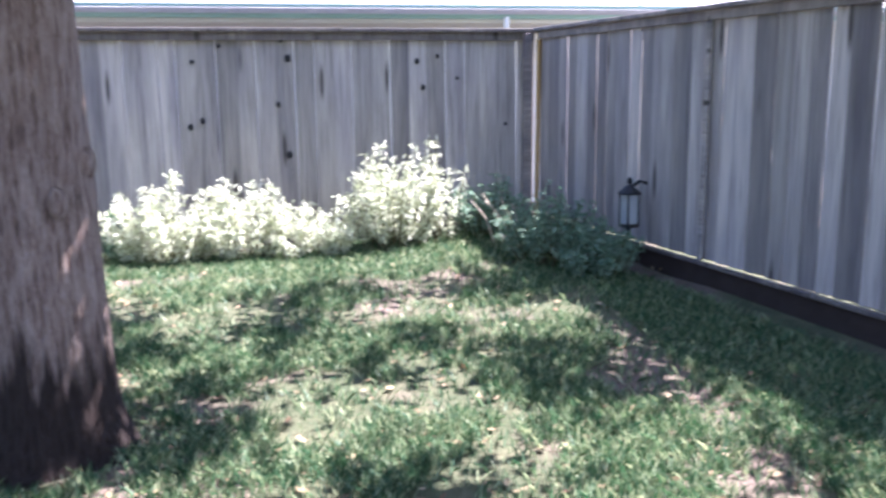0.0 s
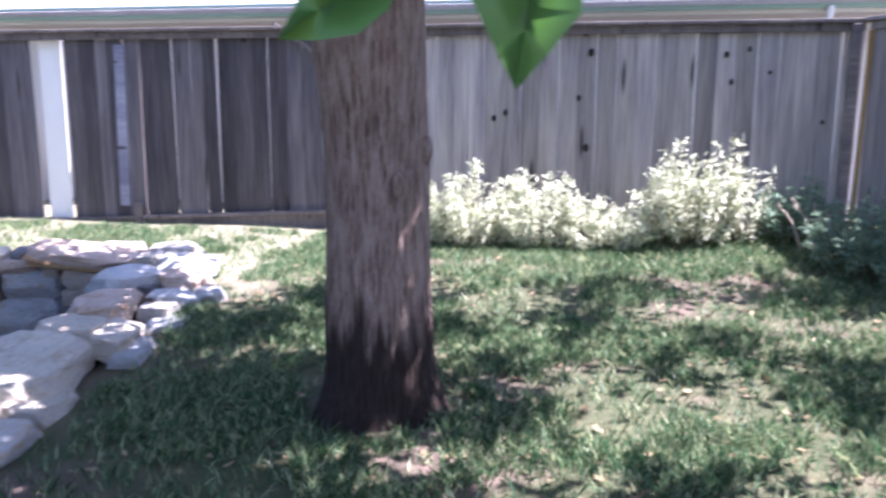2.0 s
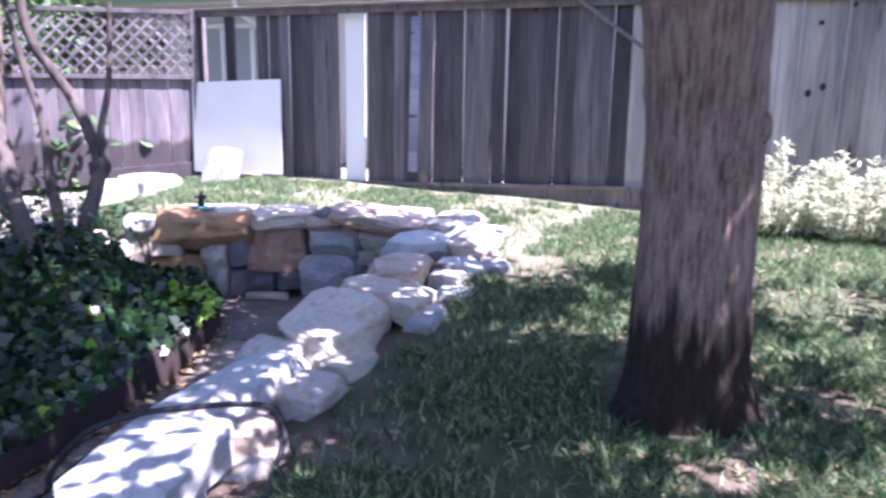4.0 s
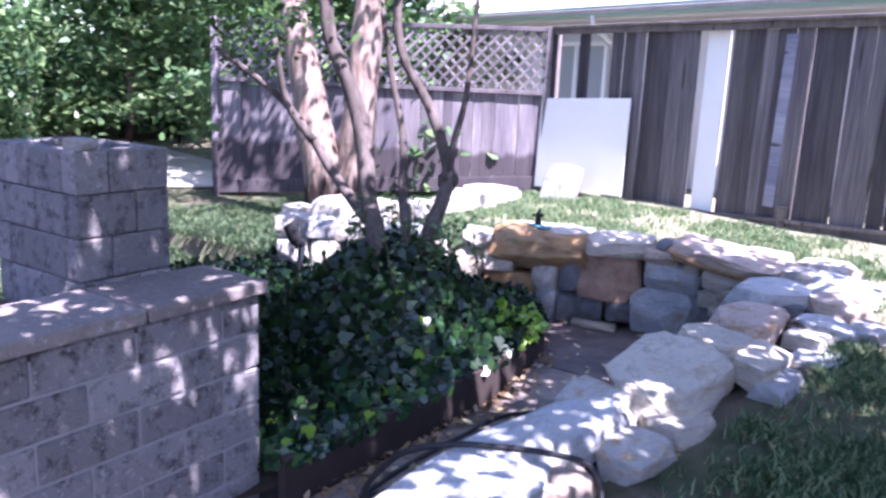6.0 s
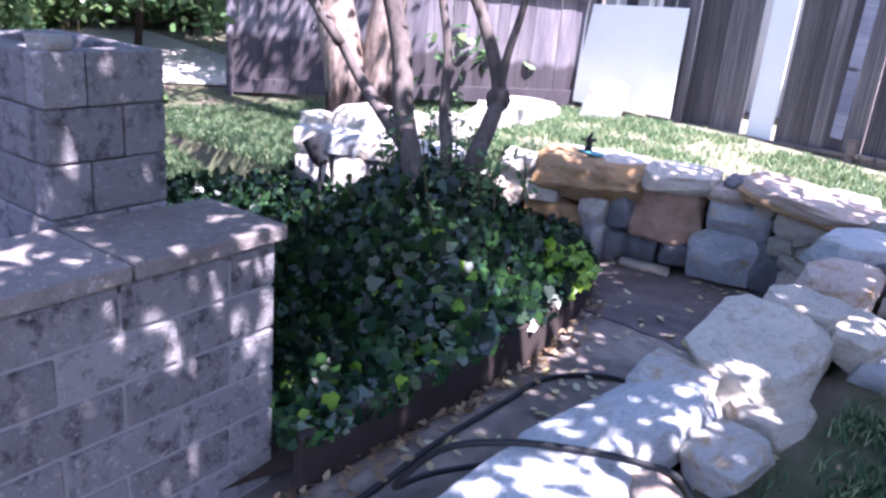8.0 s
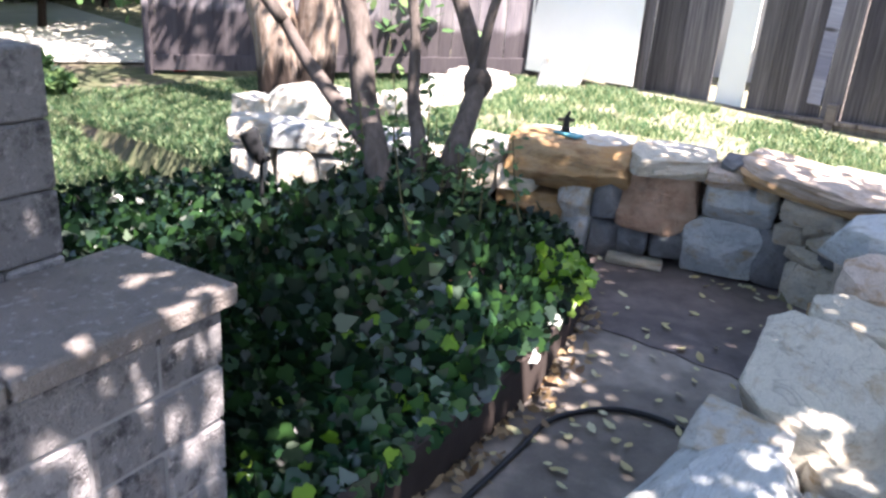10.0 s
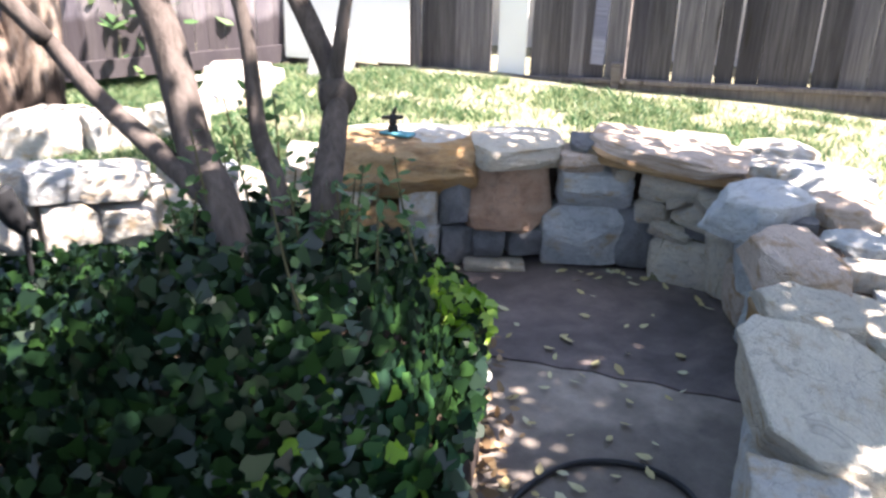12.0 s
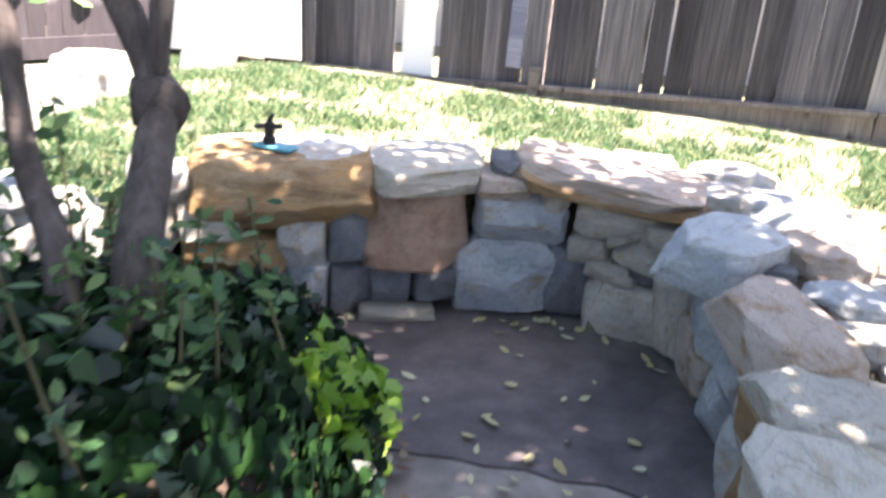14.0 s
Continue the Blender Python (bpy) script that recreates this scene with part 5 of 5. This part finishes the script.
# ---------------------------------------------------------------- multi-stemmed tree in the ivy
def build_ivy_tree():
    t = empty("small_tree", pose(-5.3, 2.55, 0.55), "smooth grey many-stemmed small tree rising out of ivy", "tree")
    o = Vector((-5.3, 2.55, 0.55))

    def stem(pts, r0, r1, seed):
        part("stem", limb([Vector(p) - o for p in pts], r0, r1, 7, 14, 0.16, seed), SMOOTH_BARK, t, "", 180)

    stem([(-5.2, 2.5, 0.45), (-5.32, 2.5, 0.9), (-5.47, 2.53, 1.12), (-5.59, 2.56, 1.45), (-5.72, 2.54, 1.78), (-5.85, 2.42, 2.25), (-6.0, 2.5, 3.2)], 0.07, 0.042, 1)
    stem([(-5.08, 2.68, 0.45), (-5.13, 2.77, 0.88), (-5.19, 2.91, 1.1), (-5.24, 3.0, 1.27), (-5.34, 3.01, 1.46), (-5.45, 2.97, 1.7), (-5.6, 2.8, 2.2), (-5.6, 2.9, 3.2)], 0.056, 0.026, 2)
    stem([(-5.24, 3.0, 1.3), (-5.2, 3.0, 1.5), (-5.2, 3.08, 1.8), (-5.22, 3.15, 2.4)], 0.026, 0.014, 3)
    stem([(-5.36, 2.5, 0.95), (-5.6, 2.46, 1.12), (-5.80, 2.42, 1.28), (-5.93, 2.33, 1.5), (-6.05, 2.15, 1.75), (-6.3, 1.85, 2.02)], 0.04, 0.018, 4)
    stem([(-5.9, 2.35, 1.45), (-5.98, 2.2, 1.7), (-5.95, 2.1, 2.1)], 0.03, 0.018, 5)
    stem([(-5.18, 2.6, 0.6), (-5.25, 2.68, 0.95), (-5.36, 2.72, 1.15), (-5.42, 2.75, 1.5), (-5.5, 2.7, 1.9), (-5.55, 2.65, 2.3)], 0.04, 0.016, 6)
    # pruned stub
    part("stub", limb([Vector((-5.2, 2.96, 1.24)) - o, Vector((-5.29, 3.04, 1.26)) - o], 0.07, 0.055, 3, 12, 0.3, 8), SMOOTH_BARK, t, "swollen pruned knuckle", 180)
    rng = np.random.default_rng(21)
    clumps = []
    while len(clumps) < 100:
        x, y, z = rng.uniform(-2.4, 2.3), rng.uniform(-2.6, 1.9), rng.uniform(1.95, 3.6)
        if z < 2.2 and not (-1.6 < x < -0.4 and y < -0.2):
            continue
        clumps.append((x, y, z))
    clumps += [(rng.uniform(-1.5, -0.5), rng.uniform(-1.2, -0.35), rng.uniform(1.55, 2.1)) for _ in range(18)]
    # unseen clumps added overhead to keep sky light off the ivy
    clumps += [(rng.uniform(-1.6, 1.7), rng.uniform(-2.2, 1.2), rng.uniform(2.6, 3.6)) for _ in range(60)]
    # clumps dropped where the sun is to reach the western ivy and the rim
    thin = random.Random(9)
    clumps = [c for c in clumps if not (-7.3 < c[0] - 5.3 - c[2] * 0.577 < -5.8 and c[1] < 0.4 and c[2] > 2.0 and thin.random() < 0.75)]
    clumps = [c for c in clumps if not (-5.0 < c[0] - 5.3 - (c[2] + 0.3) * 0.577 < -4.3 and 2.8 < c[1] + 2.55 < 4.0 and thin.random() < 0.75)]
    p, nrm = crown_points(rng, clumps, 60, 0.3)
    cloud_part("crown", p, nrm, rng.uniform(0.05, 0.09, len(p)), rng, OVAL, CROWN, t, "airy crown of small green leaves")
    # leafy suckers at the foot
    cs, ns = [], []
    for k in range(24):
        x, y = rng.uniform(-0.35, 0.4), rng.uniform(-0.15, 0.5)
        top = rng.uniform(0.35, 0.8)
        lean = rng.normal(0, 0.08, 2)
        part("sucker", limb([(x, y, 0.1), (x + lean[0] * 0.5, y + lean[1] * 0.5, top * 0.5), (x + lean[0], y + lean[1], top)], 0.006, 0.003, 3, 5, 0, k), SHRUB_STEM, t)
        for j in range(24):
            f = rng.uniform(0.2, 1.0)
            cs.append((x + lean[0] * f + rng.normal(0, 0.03), y + lean[1] * f + rng.normal(0, 0.03), 0.1 + (top - 0.1) * f))
            ns.append(rng.normal(0, 0.6, 3) + np.array([0, -0.2, 0.8]))
    cloud_part("sucker_leaves", cs, ns, rng.uniform(0.035, 0.062, len(cs)), rng, OVAL, SHRUB, t, "glossy upright sucker leaves")


SHRUB_STEM = plain("green_stem", (0.10, 0.09, 0.05), 0.8)


# ---------------------------------------------------------------- double-trunked tree by the lattice fence
def build_pale_tree():
    x0, y0 = -9.95, 4.65
    g = ground_z(x0, y0)
    t = empty("tree", pose(x0, y0, g), "tall pale-barked double-trunked tree by the lattice fence", "tree")
    part("trunk", limb([(0.05, -0.05, -0.15), (0.0, -0.1, 0.6), (-0.2, -0.2, 1.5), (-0.45, -0.3, 2.6), (-0.8, -0.4, 4.4)], 0.27, 0.15, 7, 20, 0.2, 3), PALE_BARK, t, "", 180)
    part("trunk", limb([(0.15, 0.15, -0.15), (0.2, 0.22, 0.7), (0.25, 0.3, 1.6), (0.2, 0.4, 2.6), (0.3, 0.7, 4.4)], 0.24, 0.15, 7, 20, 0.2, 5), PALE_BARK, t, "", 180)
    rng = np.random.default_rng(31)
    clumps = [(rng.uniform(-4.0, 3.8), rng.uniform(-4.5, 1.2), rng.uniform(3.6, 6.2)) for _ in range(120)]
    p, nrm = crown_points(rng, clumps, 60, 0.45)
    cloud_part("crown", p, nrm, rng.uniform(0.1, 0.17, len(p)), rng, OVAL, CROWN, t, "high green crown")


# ---------------------------------------------------------------- shrubs
def build_shrub(x, y, rx, ry, h, material, label, leaf=(0.04, 0.08), stems=26, per=46, seed=1, shape=NARROW, up=0.35, category="shrub"):
    rng = np.random.default_rng(seed)
    t = empty("shrub", pose(x, y, ground_z(x, y)), label, category)
    cs, ns = [], []
    bm = bmesh.new()
    for k in range(stems):
        a, r = rng.uniform(0, math.tau), math.sqrt(rng.random())
        root = 0.85 if rx > 0.9 else 0.5
        bx, by = rx * r * root * math.cos(a), ry * r * root * math.sin(a)
        tx, ty = rx * r * math.cos(a), ry * r * math.sin(a)
        tz = h * (1 - 0.45 * r * r) * rng.uniform(0.62, 1.18)
        path = [(bx, by, -0.03), ((bx + tx) / 2, (by + ty) / 2, tz * 0.55), (tx, ty, tz)]
        limb(path, 0.007, 0.002, 3, 4, 0, k, bm)
        for j in range(per):
            f = rng.uniform(0.12, 1.0) ** 0.8
            cs.append((bx + (tx - bx) * f + rng.normal(0, 0.028), by + (ty - by) * f + rng.normal(0, 0.028), tz * f + rng.normal(0, 0.015)))
            ns.append(rng.normal(0, 0.6, 3) + np.array([0, -0.2, up]))
    tagged(part("branchwork", bm, SHRUB_STEM, t), kind="stuff")
    cloud_part("foliage", cs, ns, rng.uniform(*leaf, len(cs)), rng, shape, material, t)
    return t


def build_back_shrubs():
    sil = "silvery flowering shrub in full sun before the fence"
    build_shrub(-1.75, 7.0, 0.62, 0.4, 0.72, SILVER, sil, leaf=(0.05, 0.09), seed=2, stems=60, per=64)
    build_shrub(-1.05, 7.05, 0.52, 0.38, 0.8, SILVER, sil, leaf=(0.05, 0.09), seed=3, stems=54, per=64)
    build_shrub(-0.4, 6.95, 0.42, 0.34, 0.46, SILVER, sil, leaf=(0.05, 0.085), seed=4, stems=40, per=54)
    build_shrub(0.3, 7.0, 0.52, 0.38, 0.92, SILVER, "tall silvery shrub with upright spikes before the fence", leaf=(0.05, 0.09), seed=5, stems=64, per=64)
    build_shrub(0.8, 7.1, 0.24, 0.22, 1.0, SILVER, "slim silvery upright shrub", leaf=(0.05, 0.08), seed=6, stems=16, per=64)
    build_shrub(1.25, 7.1, 0.4, 0.32, 0.6, SAGE, "soft green shrub near the fence corner", seed=7, stems=36, per=60)
    build_shrub(1.62, 6.3, 0.5, 0.4, 0.62, SAGE, "grey-green bushy shrub near the side fence", seed=8, stems=54, per=64)
    build_shrub(1.92, 5.85, 0.38, 0.36, 0.44, SAGE, "grey-green bushy shrub below the lantern", seed=9, stems=44, per=64)
    build_shrub(-2.4, 7.1, 0.36, 0.3, 0.5, SAGE, "small yellow-green shrub by the fence", seed=10, stems=28, per=54)


def build_far_green():
    big = "large rounded dark green garden shrub"
    k = 50
    for x, y, r, h in ((-14.6, -0.6, 1.5, 2.6), (-16.5, 0.8, 1.8, 3.2), (-19.5, 1.9, 1.5, 3.2), (-13.6, -2.4, 1.3, 2.0), (-24.5, 8.6, 1.8, 3.0), (-17.0, -2.5, 2.0, 3.6), (-21.0, -0.5, 2.4, 5.0), (-25.5, 5.2, 2.0, 3.4), (-20.5, -5.0, 2.6, 5.2), (-22.4, 3.2, 1.3, 3.2), (-22.5, 5.2, 1.3, 3.0), (-22.4, 6.9, 1.0, 2.7), (-12.0, 2.6, 0.45, 0.5)):
        k += 1
        build_shrub(x, y, r, r, h, SHRUB, big, leaf=(0.12, 0.24), stems=130 if r > 0.9 else 40, per=60, seed=k, shape=OVAL)
    for x, y, h in ((-17.6, 4.2, 3.8), (-20.5, 6.2, 3.8), (-23.0, 7.6, 3.6), (-20.5, 1.0, 4.0), (-19.5, -4.0, 4.0), (-15.0, 8.2, 3.6), (-22.5, 9.5, 3.4), (-14.2, 6.6, 3.3)):
        k += 1
        t = empty("tree", pose(x, y, ground_z(x, y)), "dark leafy garden tree behind the lawn", "tree")
        part("trunk", limb([(0, 0, -0.1), (0.05, 0.1, h * 0.4), (0.1, 0, h)], 0.08, 0.04, 5, 10, 0.2, k), BARK, t, "", 180)
        rng = np.random.default_rng(k)
        cl = [(rng.normal(0, 1.1), rng.normal(0, 1.1), h * rng.uniform(0.22, 1.4)) for _ in range(110)]
        p, nrm = crown_points(rng, cl, 80, 0.42)
        cloud_part("crown", p, nrm, rng.uniform(0.14, 0.24, len(p)), rng, OVAL, SHRUB, t)


def build_drive():
    bm = box_bm(9.0, 4.4, 0.05, 0, 0, 0, 0.01)
    d = tagged(new("drive", put_mesh_data(bm, "drive")), "sunlit pale concrete drive beyond the lawn", "drive", kind="structure")
    d.data.materials.append(plain("pale_concrete", (0.5, 0.47, 0.42), 0.9, vary=0.3, scale=2.0, bump=0.3))
    d.matrix_world = pose(-18.2, 5.3, ground_z(-16, 5.0) + 0.01, 0, 0, -17)


# ---------------------------------------------------------------- grass
def build_grass():
    rng = np.random.default_rng(77)
    cs = []
    want = 95000
    X = rng.uniform(-12.6, 3.4, 260000)
    Y = rng.uniform(0.4, 7.8, 260000)
    count = 0
    for x, y in zip(X, Y):
        if count >= want:
            break
        if inside_yard(x, y, 0.62) and not (x < -7.4):
            continue
        if x < -7.4 and (y < 0.5 or (x < -12)):
            continue
        near = math.hypot(x + 1.5, y - 0.5)
        if rng.random() > (1.0 if near < 4.5 else 0.62):
            continue
        bare = noise.noise(Vector((x * 1.5, y * 1.5, 5.0))) + 0.5 * noise.noise(Vector((x * 4, y * 4, 9.0)))
        if bare > 0.03 and x > -3.4 and y < 6.3 and x < 1.7 and rng.random() < 0.86:
            continue
        if y > 4.9 and -9.2 < x < -2.6 and bare > 0.0 and rng.random() < 0.85:
            continue
        d = CORNER + (SIDE_END - CORNER) * ((CORNER.y - y) / (CORNER.y - SIDE_END.y))
        if x > d.x - 0.3 or (math.hypot(x + 1.6, y - 3.17) < 0.34):
            continue
        if y > 7.45 and x > -9:
            continue
        cs.append((x, y, ground_z(x, y)))
        count += 1
    c = np.repeat(np.array(cs), 3, axis=0)
    n = len(c)
    c[:, :2] += rng.normal(0, 0.022, (n, 2))
    h = rng.uniform(0.03, 0.085, n)
    a = rng.uniform(0, math.tau, n)
    w = rng.uniform(0.0025, 0.0048, n)
    lean = rng.normal(0, 0.035, (n, 2))
    side = np.stack([np.cos(a) * w, np.sin(a) * w, np.zeros(n)], axis=1)
    tip = c + np.stack([lean[:, 0], lean[:, 1], h], axis=1)
    mid = c + np.stack([lean[:, 0] * 0.35, lean[:, 1] * 0.35, h * 0.6], axis=1)
    v = np.stack([c - side, c + side, mid + side * 0.8, tip, mid - side * 0.8], axis=1).reshape(-1, 3)
    me = mesh_np("grass", v, 5, np.arange(n * 5, dtype=np.int32))
    tagged(put_mesh("grass", me, GRASS), "patchy green lawn grass, worn thin in places", "grass", kind="stuff")


def build_litter():
    rng = np.random.default_rng(91)
    cs, ns = [], []
    for _ in range(900):
        x, y = rng.uniform(-3.0, 2.6), rng.uniform(1.2, 6.6)
        cs.append((x, y, ground_z(x, y) + 0.02))
        ns.append(rng.normal(0, 0.3, 3) + np.array([0, 0, 1]))
    for _ in range(300):
        y = rng.uniform(1.2, 4.0)
        x = edge_x(y) + abs(rng.normal(0.03, 0.07))
        cs.append((x, y, PATIO_Z + 0.01 + 0.03 * rng.random()))
        ns.append(rng.normal(0, 0.4, 3) + np.array([0, 0, 1]))
    ob = cloud_part("fallen_leaves", cs, ns, rng.uniform(0.03, 0.075, len(cs)), rng, OVAL, DRY_LEAF, None, droop=-0.3)
    tagged(ob, "dry brown leaves scattered on lawn and paving", "leaves", kind="stuff")
    one = []
    for k in range(4):
        v, c = leaf_cloud(np.zeros((1, 3)), np.array([[0, 0, 1.0]]), np.array([1.0]), np.random.default_rng(60 + k), OVAL, -0.25)
        one.append(mesh_np("fallen_leaf", v, 6, c))
    # fallen leaves, their number raised to stand in for sun flecks too
    for k in range(110):
        f = rng.random()
        if k < 26:
            i = rng.integers(3, 7)
            a, b = FOOT[i], FOOT[i + 1]
            x, y = a[0] + (b[0] - a[0]) * f + rng.normal(0, 0.05), a[1] + (b[1] - a[1]) * f - abs(rng.normal(0.06, 0.06))
        else:
            y = rng.uniform(1.8, 4.7)
            x = rng.uniform(edge_x(min(y, 4.3)) + 0.08, -3.95)
        ob = put_mesh("fallen_leaf", one[k % 4], LITTER, m=pose(x, y, PATIO_Z + 0.012, rng.normal(0, 12), rng.normal(0, 12), rng.uniform(0, 360)) @ Matrix.Scale(rng.uniform(0.035, 0.075), 4))
        tagged(ob, "pale yellow fallen leaf on the paving, partly standing for sun flecks", "leaf", "fallen leaves on the paving")


# ---------------------------------------------------------------- small things
def build_hose():
    z = PATIO_Z + 0.013
    pts = [(-3.75, 0.8, z), (-3.94, 1.48, z), (-4.12, 1.95, z), (-4.27, 2.47, z), (-4.35, 2.78, z), (-4.24, 3.07, z), (-4.0, 3.18, z), (-3.8, 3.08, z), (-3.76, 2.8, z), (-3.84, 2.3, z), (-3.9, 1.8, 0.02), (-3.74, 1.5, 0.16), (-3.56, 1.55, 0.4), (-3.41, 1.69, 0.475), (-3.28, 1.86, 0.475), (-3.15, 1.99, 0.47), (-3.02, 2.08, 0.45), (-2.93, 2.06, 0.36), (-2.84, 1.9, 0.31), (-2.6, 1.5, 0.27)]
    h = part("garden_hose", limb(pts, 0.0125, 0.0125, 12, 10, 0.0), RUBBER, None, "", 180)
    tagged(h, "black rubber garden hose looped over the stones", "hose")


def build_sprinkler():
    s = empty("lawn_sprinkler", pose(-5.98, 4.52, 0.69), "black lawn sprinkler on a teal foot on the capstone", "sprinkler")
    part("foot", box_bm(0.2, 0.09, 0.018, 0.03, 0, 0.009, 0.006), TEAL, s, "teal plastic foot")
    part("body", tube_bm([(0, 0, 0.015), (0, 0, 0.05), (0, 0, 0.055), (0, 0, 0.1), (0, 0, 0.12)], [0.03, 0.03, 0.022, 0.026, 0.018], 14), BLACK, s, "", 40)
    part("arm", tube_bm([(-0.08, 0.01, 0.085), (0, 0, 0.1), (0.07, -0.01, 0.11)], [0.012, 0.016, 0.012], 8), BLACK, s, "", 40)
    part("nozzle", tube_bm([(0, 0, 0.12), (0.02, 0, 0.16)], [0.014, 0.008], 8), BLACK, s)


def build_lantern():
    d = (SIDE_END - CORNER).normalized()
    p = CORNER + d * 1.78
    l = empty("garden_lantern", pose(p.x - 0.16, p.y - 0.06, 0.74, 0, 0, -72), "black metal carriage lantern with glass panes beside the fence", "lantern")
    part("base", box_bm(0.13, 0.13, 0.03, 0, 0, 0.12, 0.008), BLACK, l)
    part("pole", tube_bm([(0, 0, -0.2), (0, 0, 0.12)], [0.02, 0.02], 10), BLACK, l)
    for x in (-0.055, 0.055):
        for y in (-0.055, 0.055):
            part("corner_bar", box_bm(0.014, 0.014, 0.26, x, y, 0.26, 0.002), BLACK, l)
    for a in range(4):
        ob = part("pane", box_bm(0.095, 0.004, 0.25, 0, -0.053, 0.26), GLASSY, l, "clear lantern pane")
        ob.matrix_basis = pose(0, 0, 0, 0, 0, 90 * a)
    part("hood", tube_bm([(0, 0, 0.39), (0, 0, 0.405), (0, 0, 0.45), (0, 0, 0.47)], [0.11, 0.105, 0.05, 0.03], 8), BLACK, l)
    part("finial", tube_bm([(0, 0, 0.47), (0, 0, 0.49), (0, 0, 0.52), (0, 0, 0.54)], [0.012, 0.025, 0.02, 0.004], 10), BLACK, l)
    part("bracket", tube_bm([(0.0, 0.02, 0.45), (0.03, 0.08, 0.5), (0.05, 0.14, 0.48)], [0.016, 0.016, 0.02], 8), BLACK, l)


def build_bucket():
    x, y = -13.05, 4.75
    b = empty("bucket", pose(x, y, ground_z(x, y)), "small red plastic bucket on the grass by the fence end", "bucket")
    part("body", tube_bm([(0, 0, 0), (0, 0, 0.02), (0, 0, 0.26), (0, 0, 0.27)], [0.1, 0.105, 0.14, 0.15], 18), RED, b, "", 40)
    part("handle", tube_bm(smooth_path([(-0.145, 0, 0.26), (-0.1, 0.02, 0.36), (0, 0.03, 0.4), (0.1, 0.02, 0.36), (0.145, 0, 0.26)], 4), [0.006] * 17, 6), BLACK, b)


def build_dry_twigs():
    t = empty("dry_twigs", pose(1.35, 6.75, ground_z(1.35, 6.75)), "pale dead twigs sticking up by the shrubs", "twigs")
    rnd = random.Random(17)
    for k in range(7):
        x, y, h = rnd.uniform(-0.12, 0.12), rnd.uniform(-0.1, 0.1), rnd.uniform(0.3, 0.5)
        dx = rnd.uniform(-0.3, -0.05)
        part("twig", limb([(x, y, -0.02), (x + dx * 0.4, y, h * 0.6), (x + dx, y, h)], 0.008, 0.004, 4, 6, 0.2, k), DEAD_WOOD, t)


def build_spotlight():
    s = empty("garden_spotlight", pose(-6.69, 2.64, 0.48), "black garden spotlight standing by pale boulders", "garden light")
    part("stake", tube_bm([(0, 0, -0.5), (0, 0, 0.08)], [0.012, 0.012], 8), BLACK, s)
    part("lamp_head", tube_bm([(0, 0, 0.06), (0.0, -0.03, 0.12), (-0.04, -0.06, 0.24), (-0.045, -0.065, 0.25)], [0.03, 0.05, 0.062, 0.05], 14), BLACK, s, "", 40)
    part("knob", tube_bm([(0.05, 0, 0.1), (0.08, 0, 0.1)], [0.02, 0.02], 10), BLACK, s)


build_lawn_tree()
build_ivy_tree()
build_pale_tree()
build_back_shrubs()
build_far_green()
build_drive()
build_lantern()
build_bucket()
build_dry_twigs()
build_hose()
build_sprinkler()
build_spotlight()
build_litter()
build_grass()
build_ivy()
